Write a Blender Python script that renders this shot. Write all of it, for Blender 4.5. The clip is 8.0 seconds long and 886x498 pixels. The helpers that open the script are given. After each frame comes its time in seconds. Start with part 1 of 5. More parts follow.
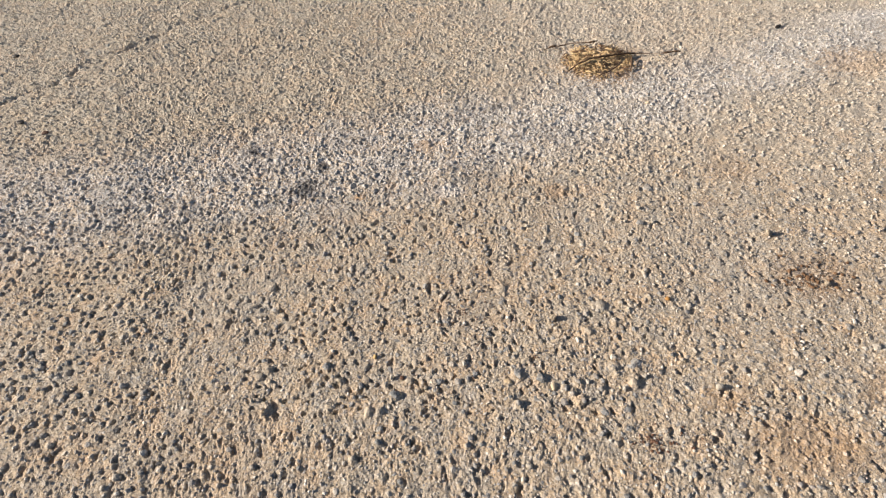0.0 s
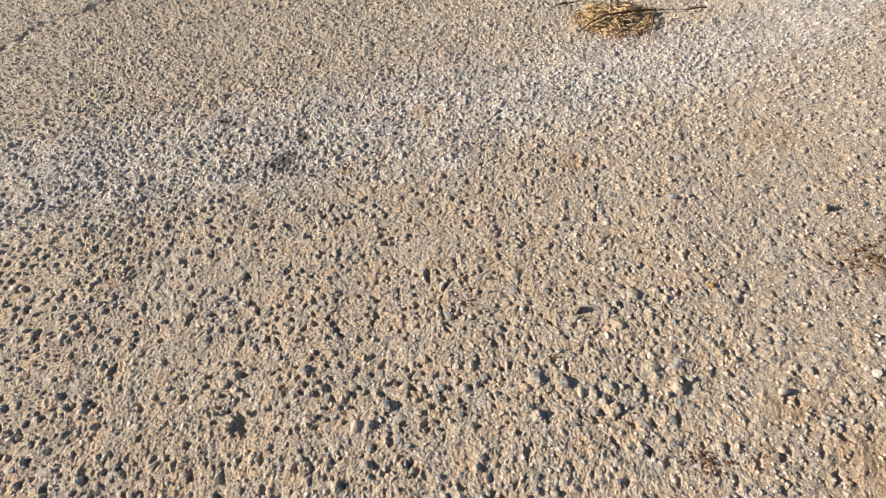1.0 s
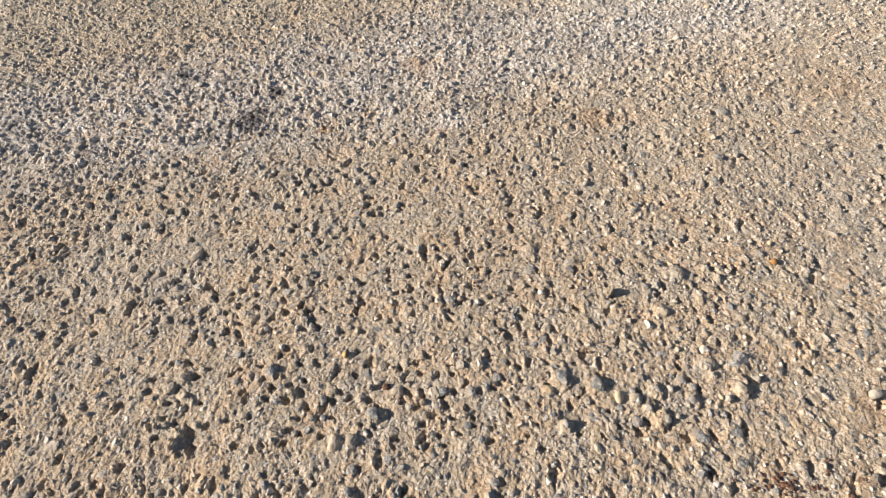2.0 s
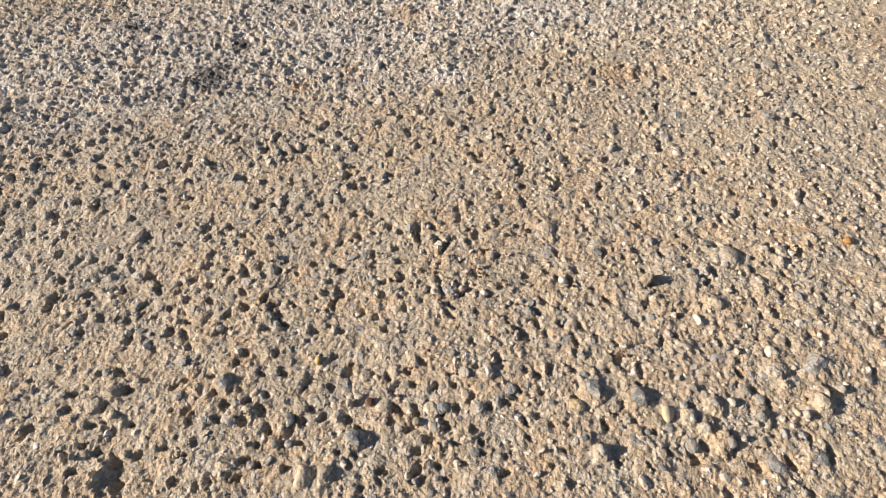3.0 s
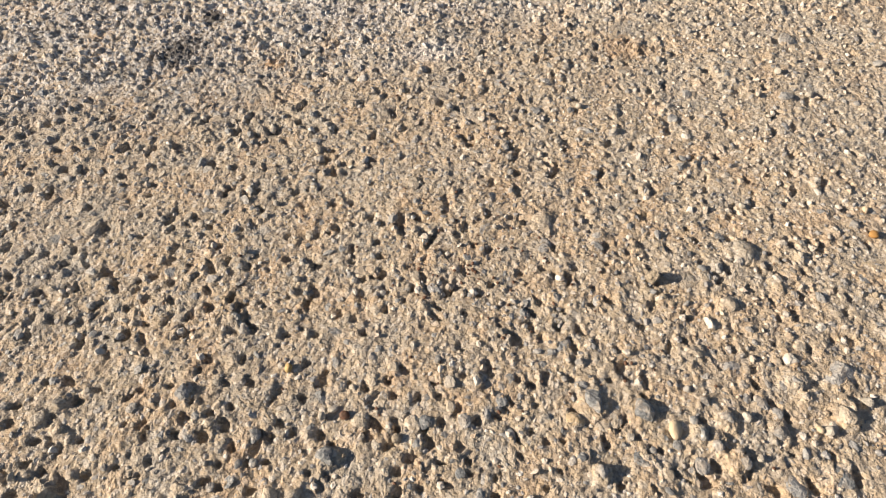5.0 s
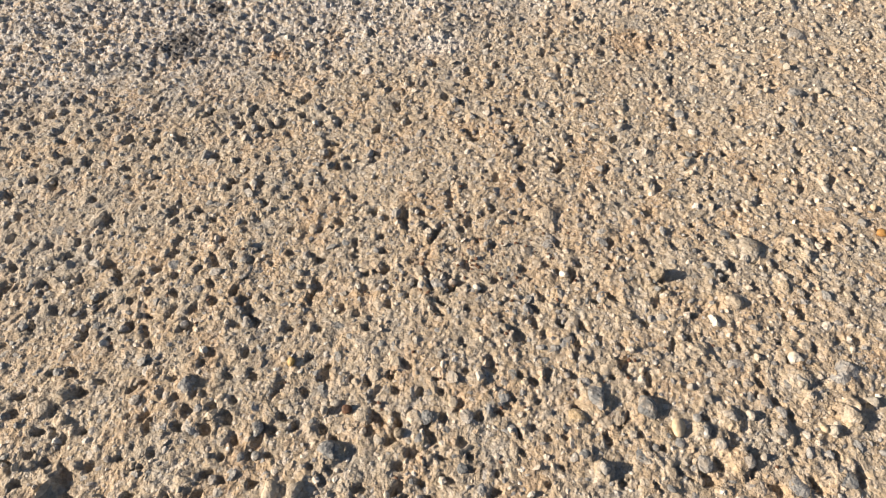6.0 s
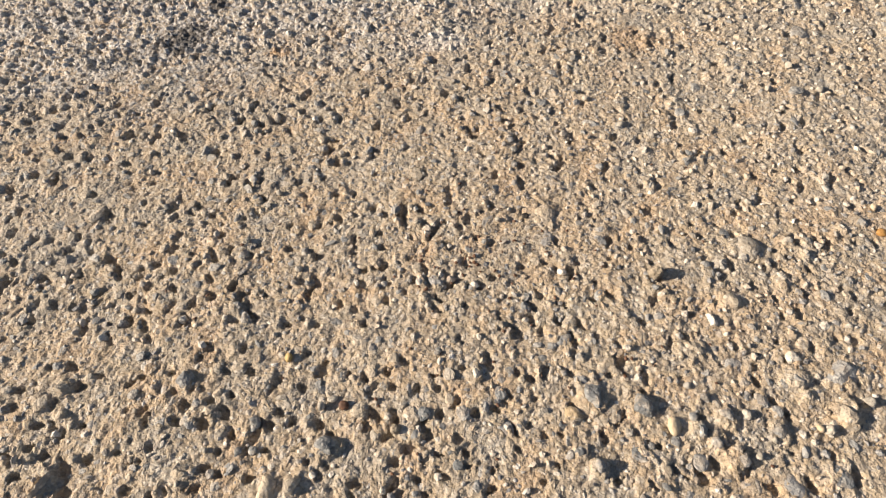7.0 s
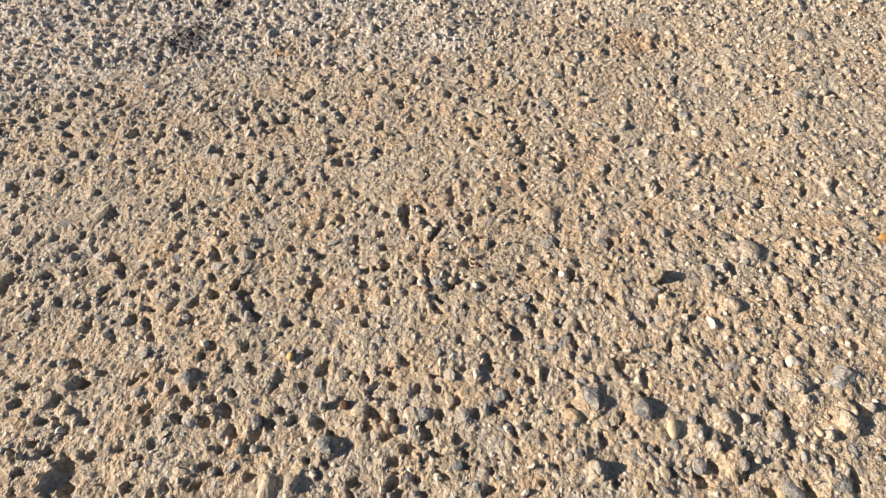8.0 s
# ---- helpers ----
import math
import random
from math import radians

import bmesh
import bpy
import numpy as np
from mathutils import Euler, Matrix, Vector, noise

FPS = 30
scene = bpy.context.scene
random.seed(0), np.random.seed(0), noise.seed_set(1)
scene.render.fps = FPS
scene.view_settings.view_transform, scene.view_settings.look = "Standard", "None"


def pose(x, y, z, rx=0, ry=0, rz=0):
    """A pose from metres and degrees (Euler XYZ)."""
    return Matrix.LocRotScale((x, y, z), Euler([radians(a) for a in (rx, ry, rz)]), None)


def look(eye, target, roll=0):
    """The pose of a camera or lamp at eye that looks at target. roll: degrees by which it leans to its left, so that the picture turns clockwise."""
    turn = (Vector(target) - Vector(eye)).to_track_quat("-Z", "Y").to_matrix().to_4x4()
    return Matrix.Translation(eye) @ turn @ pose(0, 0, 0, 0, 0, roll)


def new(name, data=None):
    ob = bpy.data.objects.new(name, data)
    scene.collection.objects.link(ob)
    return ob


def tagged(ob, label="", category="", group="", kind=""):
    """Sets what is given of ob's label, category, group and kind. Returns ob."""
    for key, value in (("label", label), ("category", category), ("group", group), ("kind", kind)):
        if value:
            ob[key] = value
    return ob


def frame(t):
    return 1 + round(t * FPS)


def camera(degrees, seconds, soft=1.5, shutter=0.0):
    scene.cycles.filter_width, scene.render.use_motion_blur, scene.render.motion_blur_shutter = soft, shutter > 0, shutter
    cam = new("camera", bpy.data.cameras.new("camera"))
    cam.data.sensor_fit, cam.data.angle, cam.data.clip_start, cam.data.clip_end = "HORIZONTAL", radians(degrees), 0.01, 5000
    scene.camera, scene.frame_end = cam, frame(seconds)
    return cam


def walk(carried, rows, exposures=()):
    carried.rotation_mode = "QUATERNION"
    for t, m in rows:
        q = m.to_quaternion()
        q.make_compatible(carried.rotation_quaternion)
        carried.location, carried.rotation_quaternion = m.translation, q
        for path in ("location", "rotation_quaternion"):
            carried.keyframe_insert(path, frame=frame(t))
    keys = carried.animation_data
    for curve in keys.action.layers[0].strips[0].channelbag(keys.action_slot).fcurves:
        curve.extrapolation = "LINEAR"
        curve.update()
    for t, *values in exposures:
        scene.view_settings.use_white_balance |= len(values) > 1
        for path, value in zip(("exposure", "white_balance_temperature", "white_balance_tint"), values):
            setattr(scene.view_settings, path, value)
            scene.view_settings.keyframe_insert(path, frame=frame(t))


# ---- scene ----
# ---- camera ----
cam = camera(78.99, 8.0, soft=1.25)
PATH = [
    (0, -0.0000, -0.0000, 0.4233, 40.57, 3.57, 0.00),
    (0.5, -0.0039, 0.0253, 0.3871, 39.92, 3.48, -0.44),
    (1, -0.0097, 0.0482, 0.3563, 39.29, 3.38, -0.73),
    (1.5, -0.0154, 0.0734, 0.3224, 38.41, 3.20, -0.86),
    (1.7, -0.0157, 0.0807, 0.3079, 38.08, 3.21, -1.01),
    (2.8, -0.0207, 0.1237, 0.2439, 36.36, 2.74, -1.97),
    (3, -0.0215, 0.1304, 0.2332, 35.99, 2.64, -2.07),
    (3.5, -0.0197, 0.1426, 0.2160, 35.26, 2.46, -2.32),
    (4, -0.0194, 0.1467, 0.2152, 34.82, 2.50, -2.38),
    (4.5, -0.0156, 0.1497, 0.2152, 34.40, 2.42, -2.30),
    (4.7, -0.0160, 0.1506, 0.2156, 34.23, 2.40, -2.27),
    (5.8, -0.0156, 0.1509, 0.2133, 33.42, 2.38, -1.67),
    (6, -0.0159, 0.1515, 0.2146, 33.37, 2.43, -1.55),
    (6.5, -0.0139, 0.1512, 0.2154, 33.22, 2.46, -1.21),
    (7, -0.0138, 0.1515, 0.2149, 33.03, 2.48, -1.09),
    (7.5, -0.0135, 0.1515, 0.2147, 32.86, 2.48, -0.90),
    (8, -0.0129, 0.1521, 0.2164, 32.85, 2.53, -0.49),
]
EXPOSURE = 0.54
LIGHTING = ((0.0, EXPOSURE, 6060, 12), (1.7, EXPOSURE, 6100, 12), (4.0, EXPOSURE, 6350, 12), (8.0, EXPOSURE, 6430, 12))
walk(cam, [(t, pose(x, y, z, rx, ry, rz)) for t, x, y, z, rx, ry, rz in PATH], LIGHTING)

# ---- light: a low, warm sun and a clear sky ----
SUN_HEIGHT, SUN_FROM = 23.0, 181.0      # degrees; the way the light comes from, counted from +x to +y
world = bpy.data.worlds.new("sky")
scene.world = world
world.use_nodes = True
sky = world.node_tree.nodes.new("ShaderNodeTexSky")
sky.sky_type, sky.sun_disc = "NISHITA", False
sky.dust_density, sky.ozone_density = 1.6, 0.8
sky.sun_elevation, sky.sun_rotation = radians(SUN_HEIGHT), radians(90 - SUN_FROM)
back = world.node_tree.nodes["Background"]
back.inputs["Strength"].default_value = 0.047
world.node_tree.links.new(sky.outputs["Color"], back.inputs["Color"])
sun_data = bpy.data.lights.new("sun", "SUN")
sun_data.energy, sun_data.angle, sun_data.color = 5.5, radians(0.53), (1.0, 0.84, 0.64)
sun = new("sun", sun_data)
sun_way = Vector((math.cos(radians(SUN_FROM)) * math.cos(radians(SUN_HEIGHT)), math.sin(radians(SUN_FROM)) * math.cos(radians(SUN_HEIGHT)), math.sin(radians(SUN_HEIGHT))))
sun.matrix_world = look(sun_way * 20, (0, 0, 0))


# ---- materials ----
class Nodes:
    """A short way of writing node trees."""

    def __init__(self, tree):
        self.tree = tree

    def add(self, kind, **sets):
        node = self.tree.nodes.new("ShaderNode" + kind)
        for key, value in sets.items():
            node.inputs[key.replace("_", " ")].default_value = value
        return node

    def put(self, value, socket):
        if isinstance(value, bpy.types.NodeSocket):
            self.tree.links.new(value, socket)
        else:
            socket.default_value = value

    def math(self, op, a, b=0.0, c=0.0, clamp=False):
        node = self.tree.nodes.new("ShaderNodeMath")
        node.operation, node.use_clamp = op, clamp
        for value, socket in zip((a, b, c), node.inputs):
            self.put(value, socket)
        return node.outputs[0]

    def mix(self, fac, a, b, blend="MIX"):
        node = self.tree.nodes.new("ShaderNodeMix")
        node.data_type, node.blend_type, node.clamp_factor = "RGBA", blend, True
        for value, n in ((fac, 0), (a, 6), (b, 7)):
            self.put(value, node.inputs[n])
        return node.outputs[2]

    def noise(self, where, scale, detail=2.0, rough=0.5):
        node = self.add("TexNoise", Scale=scale, Detail=detail, Roughness=rough)
        self.tree.links.new(where, node.inputs["Vector"])
        return node.outputs["Fac"]

    def step(self, value, low, high):
        node = self.tree.nodes.new("ShaderNodeMapRange")
        node.interpolation_type = "SMOOTHSTEP"
        for v, n in ((value, 0), (low, 1), (high, 2)):
            self.put(v, node.inputs[n])
        return node.outputs[0]

    def ramp(self, fac, stops, constant=False):
        node = self.tree.nodes.new("ShaderNodeValToRGB")
        node.color_ramp.interpolation = "CONSTANT" if constant else "LINEAR"
        while len(node.color_ramp.elements) < len(stops):
            node.color_ramp.elements.new(0.5)
        for e, (at, colour) in zip(node.color_ramp.elements, stops):
            e.position, e.color = at, (*colour, 1)
        self.put(fac, node.inputs[0])
        return node.outputs[0]


# Stains that lie over mortar and stones alike: (x, y, half length, half width, colour, strength)
CHALK, TAR = (0.76, 0.75, 0.745, 1), (0.055, 0.055, 0.06, 1)
RUST, SOIL, OLIVE = (0.46, 0.27, 0.12, 1), (0.22, 0.13, 0.075, 1), (0.52, 0.50, 0.43, 1)
SPOTS = (
    (0.200, 0.700, 0.062, 0.052, RUST, 0.65),
    (0.540, 0.668, 0.065, 0.040, RUST, 0.30),
    (0.304, 0.464, 0.035, 0.030, RUST, 0.20),
    (0.101, 0.441, 0.018, 0.014, RUST, 0.40),
    (-0.045, 0.531, 0.022, 0.016, RUST, 0.30),
    (0.325, 0.310, 0.048, 0.034, SOIL, 0.32),
    (0.205, 0.190, 0.022, 0.014, RUST, 0.30),
    (0.258, 0.150, 0.055, 0.030, RUST, 0.32),
    (0.345, 0.195, 0.040, 0.022, RUST, 0.30),
    (-0.187, 0.465, 0.016, 0.020, TAR, 0.78),
    (-0.174, 0.503, 0.008, 0.012, TAR, 0.85),
    (-0.269, 0.538, 0.009, 0.010, TAR, 0.80),
    (-0.083, 0.449, 0.010, 0.006, TAR, 0.45),
    (0.046, 0.607, 0.011, 0.011, TAR, 0.60),
    (-0.123, 0.446, 0.008, 0.007, RUST, 0.55),
    (0.607, 0.792, 0.090, 0.018, CHALK, 0.35),
    (-0.020, 0.448, 0.022, 0.012, CHALK, 0.45),
    (0.240, 0.660, 0.012, 0.018, TAR, 0.40),
)


def stain_group():
    tree = bpy.data.node_groups.new("stains", "ShaderNodeTree")
    tree.interface.new_socket("Color", in_out="INPUT", socket_type="NodeSocketColor")
    tree.interface.new_socket("Color", in_out="OUTPUT", socket_type="NodeSocketColor")
    n = Nodes(tree)
    came, gone = tree.nodes.new("NodeGroupInput"), tree.nodes.new("NodeGroupOutput")
    where = n.add("NewGeometry").outputs["Position"]
    split = n.add("SeparateXYZ")
    tree.links.new(where, split.inputs[0])
    x, y = split.outputs["X"], split.outputs["Y"]
    coarse, fleck, fine = n.noise(where, 9, 3, 0.6), n.noise(where, 75, 4, 0.65), n.noise(where, 330, 3, 0.6)
    colour = came.outputs[0]
    # Wide, faint changes of tone: reddish dust here, grey there.
    drift = n.noise(where, 4.5, 3, 0.55)
    colour = n.mix(n.math("MULTIPLY", n.step(drift, 0.50, 0.68), 0.16), colour, (0.58, 0.42, 0.28, 1))
    colour = n.mix(n.math("MULTIPLY", n.step(drift, 0.48, 0.34), 0.25), colour, (0.44, 0.42, 0.385, 1))
    pale = n.math("MULTIPLY", n.step(n.math("MULTIPLY_ADD", coarse, 0.3, x), 0.0, 0.35), n.step(n.math("MULTIPLY_ADD", coarse, 0.2, y), 0.42, 0.75))
    reach_x, reach_y = n.math("MULTIPLY", x, 0.9), n.math("SUBTRACT", y, 0.6)
    local = n.step(n.math("SQRT", n.math("MULTIPLY_ADD", reach_x, reach_x, n.math("MULTIPLY", reach_y, reach_y))), 2.6, 1.1)
    pale = n.math("MULTIPLY", pale, local)
    colour = n.mix(n.math("MULTIPLY", pale, 0.38), colour, (0.66, 0.61, 0.53, 1))
    # Olive-grey film on the far side of the chalk band.
    line = n.math("MULTIPLY_ADD", x, n.math("MULTIPLY_ADD", n.math("MINIMUM", n.math("MAXIMUM", x, -0.7), 0.7), 0.17, 0.245), 0.545)
    off = n.math("SUBTRACT", y, line)
    wob = n.math("MULTIPLY_ADD", coarse, 0.10, n.math("MULTIPLY_ADD", fleck, 0.05, -0.075))
    away = n.math("ADD", off, wob)
    left = n.step(n.math("MULTIPLY_ADD", coarse, 0.35, n.math("MULTIPLY", x, -1.0)), -0.10, 0.55)
    far = n.math("MULTIPLY", n.math("MULTIPLY", n.step(away, 0.05, 0.16), left), local)
    colour = n.mix(n.math("MULTIPLY", far, 0.28), colour, OLIVE)
    # The chalk band: a grey-white film, worn into flecks.
    reach = n.math("SUBTRACT", 0.088, n.math("MULTIPLY", n.step(x, -0.1, 0.6), 0.032))
    edge = n.math("DIVIDE", n.math("ABSOLUTE", n.math("ADD", off, wob)), reach)
    band = n.step(edge, 1.45, 0.30)
    grime = n.math("MULTIPLY", band, n.step(n.noise(where, 16, 3), 0.40, 0.60))
    colour = n.mix(n.math("MULTIPLY", grime, 0.45), colour, (0.22, 0.215, 0.215, 1))
    worn = n.step(n.math("MULTIPLY_ADD", fine, 0.75, n.math("MULTIPLY", fleck, 0.35)), 0.51, 0.62)
    colour = n.mix(n.math("MULTIPLY", band, n.math("MULTIPLY_ADD", worn, 0.62, 0.05)), colour, CHALK)
    thick = n.math("MULTIPLY", n.step(n.noise(where, 22, 2), 0.52, 0.68), n.math("MULTIPLY", band, worn))
    colour = n.mix(n.math("MULTIPLY", thick, 0.5), colour, (0.8, 0.78, 0.76, 1))
    for sx, sy, rx, ry, tint, force in SPOTS:
        dx, dy = n.math("DIVIDE", n.math("SUBTRACT", x, sx), rx), n.math("DIVIDE", n.math("SUBTRACT", y, sy), ry)
        away = n.math("SQRT", n.math("MULTIPLY_ADD", dx, dx, n.math("MULTIPLY", dy, dy)))
        away = n.math("ADD", away, n.math("MULTIPLY_ADD", fleck, 1.2, n.math("MULTIPLY_ADD", fine, 1.9, -1.55)))
        colour = n.mix(n.math("MULTIPLY", n.step(away, 1.15, 0.45), force), colour, tint)
    tree.links.new(colour, gone.inputs[0])
    return tree


STAINS = stain_group()


def surface(name, paint, rough=0.85, relief=((380, 0.0017), (950, 0.0011), (2600, 0.0005)), stained=True, gloss=0.4, chipped=0.18):
    """A material; paint(nodes, place) gives its base colour."""
    mat = bpy.data.materials.new(name)
    mat.use_nodes = True
    n = Nodes(mat.node_tree)
    bsdf = mat.node_tree.nodes["Principled BSDF"]
    where = n.add("NewGeometry").outputs["Position"]
    colour = paint(n, where)
    if stained:
        group = mat.node_tree.nodes.new("ShaderNodeGroup")
        group.node_tree = STAINS
        mat.node_tree.links.new(colour, group.inputs[0])
        colour = group.outputs[0]
    mat.node_tree.links.new(colour, bsdf.inputs["Base Color"])
    shine = n.math("MULTIPLY_ADD", n.noise(where, 500, 2), 0.3, rough - 0.15)
    mat.node_tree.links.new(shine, bsdf.inputs["Roughness"])
    bsdf.inputs["Specular IOR Level"].default_value = gloss
    last = None
    for scale, depth in relief:
        bump = n.add("Bump", Strength=1.0, Distance=depth)
        cells = n.add("TexVoronoi", Scale=scale * 1.15)
        bend = n.add("VectorMath")
        bend.operation = "ADD"
        waver = n.add("TexNoise", Scale=scale * 1.5, Detail=1.0)
        mat.node_tree.links.new(where, waver.inputs["Vector"])
        small = n.add("VectorMath")
        small.operation = "SCALE"
        small.inputs["Scale"].default_value = 0.7 / scale
        mat.node_tree.links.new(waver.outputs["Color"], small.inputs[0])
        mat.node_tree.links.new(where, bend.inputs[0])
        mat.node_tree.links.new(small.outputs[0], bend.inputs[1])
        mat.node_tree.links.new(bend.outputs[0], cells.inputs["Vector"])
        pick = n.add("SeparateColor")
        mat.node_tree.links.new(cells.outputs["Color"], pick.inputs[0])
        lumps = n.math("MULTIPLY_ADD", pick.outputs[0], chipped, n.noise(where, scale, 3, 0.6))
        lumps = n.math("MULTIPLY_ADD", cells.outputs["Distance"], -0.35, lumps)
        mat.node_tree.links.new(lumps, bump.inputs["Height"])
        if last:
            mat.node_tree.links.new(last.outputs[0], bump.inputs["Normal"])
        last = bump
    if last:
        mat.node_tree.links.new(last.outputs[0], bsdf.inputs["Normal"])
    return mat


def quartz(n, where, colour):
    """White grains and thin white flakes in the stone; they also paint in sunlit sparkle."""
    grains = n.step(n.noise(where, 520, 2, 0.5), 0.60, 0.68)
    return n.mix(n.math("MULTIPLY", grains, 0.35), colour, (0.88, 0.85, 0.79, 1))


def mortar_paint(n, where):
    """Sandy binder: ochre and grey sand, with white and dark grains in it."""

    def grains(scale):
        cells = n.add("TexVoronoi", Scale=scale)
        n.tree.links.new(where, cells.inputs["Vector"])
        pick = n.add("SeparateColor")
        n.tree.links.new(cells.outputs["Color"], pick.inputs[0])
        return pick.outputs

    coarse, small = grains(480.0), grains(1000.0)
    base = n.ramp(n.noise(where, 42, 5, 0.65), ((0.36, (0.42, 0.39, 0.34)), (0.5, (0.52, 0.425, 0.31)), (0.64, (0.60, 0.415, 0.25))))
    grit = n.ramp(coarse[0], ((0.0, (0.10, 0.10, 0.105)), (0.16, (0.25, 0.25, 0.255)), (0.4, (0.46, 0.39, 0.29)), (0.75, (0.58, 0.48, 0.36)), (0.92, (0.72, 0.68, 0.62)), (1.0, (0.86, 0.84, 0.80))))
    sand = n.ramp(small[0], ((0.0, (0.14, 0.12, 0.10)), (0.2, (0.42, 0.34, 0.25)), (0.6, (0.62, 0.50, 0.36)), (0.85, (0.80, 0.72, 0.60)), (1.0, (0.95, 0.93, 0.88))))
    colour = n.mix(0.18, n.mix(0.42, base, grit), sand)
    dirt = n.step(n.noise(where, 140, 4, 0.6), 0.55, 0.75)
    return n.mix(n.math("MULTIPLY", dirt, 0.30), colour, (0.24, 0.19, 0.14, 1))


def stone_paint(stops, loose):
    """Crushed stone under a film of dust. loose: tones change from object to object, else from island to island."""

    def paint(n, where):
        chance = n.add("ObjectInfo").outputs["Random"] if loose else n.add("NewGeometry").outputs["Random Per Island"]
        tone = n.ramp(chance, stops)
        spots = n.noise(where, 520, 4, 0.7)
        tone = n.mix(0.16, tone, n.ramp(spots, ((0.36, (0.10, 0.105, 0.115)), (0.5, (0.38, 0.365, 0.34)), (0.62, (0.80, 0.78, 0.73)))), "MIX")
        vein = n.step(n.math("ABSOLUTE", n.math("SUBTRACT", n.noise(where, 150, 3), 0.5)), 0.03, 0.0)
        tone = n.mix(n.math("MULTIPLY", vein, 0.22), tone, (0.74, 0.72, 0.68, 1))
        dust = n.step(n.noise(where, 190, 4, 0.6), 0.46, 0.64)
        return quartz(n, where, n.mix(n.math("MULTIPLY", dust, 0.30 if loose else 0.20), tone, (0.60, 0.46, 0.31, 1)))

    return paint


MIXED = ((0.0, (0.10, 0.11, 0.125)), (0.2, (0.24, 0.25, 0.27)), (0.36, (0.40, 0.395, 0.39)), (0.5, (0.56, 0.43, 0.30)), (0.66, (0.56, 0.51, 0.45)), (0.84, (0.68, 0.61, 0.52)), (1.0, (0.84, 0.81, 0.76)))
COARSE = ((0.0, (0.12, 0.135, 0.15)), (0.3, (0.22, 0.235, 0.25)), (0.55, (0.33, 0.335, 0.34)), (0.72, (0.46, 0.41, 0.34)), (0.88, (0.54, 0.50, 0.44)), (1.0, (0.72, 0.68, 0.62)))
GREYS = ((0.0, (0.13, 0.15, 0.17)), (0.5, (0.23, 0.245, 0.26)), (1.0, (0.36, 0.365, 0.37)))
TANS = ((0.0, (0.38, 0.34, 0.28)), (0.5, (0.48, 0.41, 0.32)), (1.0, (0.58, 0.49, 0.37)))
PALES = ((0.0, (0.56, 0.53, 0.47)), (1.0, (0.70, 0.67, 0.61)))
OCHRES = ((0.0, (0.46, 0.34, 0.19)), (1.0, (0.52, 0.40, 0.25)))
M_GROUND = surface("weathered mortar", mortar_paint, 0.9, ((430, 0.0016), (1100, 0.0005)))
STONE_RELIEF = ((420, 0.0011), (1300, 0.0003))
M_COARSE = surface("coarse aggregate", stone_paint(COARSE, False), 0.6, STONE_RELIEF)
M_MIXED = surface("crushed aggregate", stone_paint(MIXED, False), 0.65, STONE_RELIEF)
GREY = surface("grey stone", stone_paint(GREYS, True), 0.58, STONE_RELIEF)
TAN = surface("tan stone", stone_paint(TANS, True), 0.7, STONE_RELIEF)
PALE = surface("pale stone", stone_paint(PALES, True), 0.75, STONE_RELIEF)
OCHRE = surface("ochre stone", stone_paint(OCHRES, True), 0.8, STONE_RELIEF)


def plain_paint(dark, light, scale=300):
    return lambda n, where: n.ramp(n.noise(where, scale, 4, 0.65), ((0.3, dark), (0.7, light)))


M_WHITE = surface("white quartz", plain_paint((0.36, 0.33, 0.28), (0.62, 0.58, 0.51), 600), 0.7, ((600, 0.0008), (1500, 0.0004)), False, 0.5)
M_YELLOW = surface("yellowish limestone", plain_paint((0.52, 0.42, 0.28), (0.68, 0.57, 0.42), 380), 0.6, ((900, 0.0003),), False, 0.4)
M_OCHRE = surface("ochre pebble", plain_paint((0.38, 0.26, 0.09), (0.55, 0.40, 0.18), 380), 0.6, ((900, 0.0003),), False)
M_ORANGE = surface("orange-brown pebble", plain_paint((0.34, 0.17, 0.05), (0.50, 0.29, 0.10), 380), 0.6, ((900, 0.0003),), False)
M_BROWN = surface("red-brown pebble", plain_paint((0.09, 0.048, 0.03), (0.20, 0.105, 0.065), 380), 0.6, ((900, 0.0003),), False)
M_BLACK = surface("black pebble", plain_paint((0.015, 0.013, 0.012), (0.05, 0.045, 0.04), 380), 0.5, ((900, 0.0003),), False)
M_GREYPEB = surface("grey pebble", plain_paint((0.28, 0.27, 0.25), (0.46, 0.44, 0.40), 420), 0.65, ((900, 0.0003),), False)
M_CLOD = surface("dry earth", plain_paint((0.33, 0.28, 0.215), (0.50, 0.43, 0.335), 320), 0.9, ((450, 0.0014), (700, 0.0008), (2200, 0.0004)), False)
M_LITTER = surface("ochre earth", plain_paint((0.34, 0.23, 0.11), (0.78, 0.60, 0.36), 260), 0.95, ((500, 0.0012), (1500, 0.0006)), False)
M_STRAW = surface("dry straw", plain_paint((0.36, 0.24, 0.11), (0.72, 0.56, 0.33), 160), 0.8, ((1500, 0.0003),), False)
M_TWIG = surface("dark bark", plain_paint((0.05, 0.03, 0.018), (0.19, 0.12, 0.07), 260), 0.85, ((900, 0.0005),), False)
M_CHIP = surface("brown bark", plain_paint((0.10, 0.055, 0.03), (0.26, 0.16, 0.09), 200), 0.85, ((900, 0.0004),), False)

# ---- shapes ----
TABLE = np.random.RandomState(7).rand(256, 256)


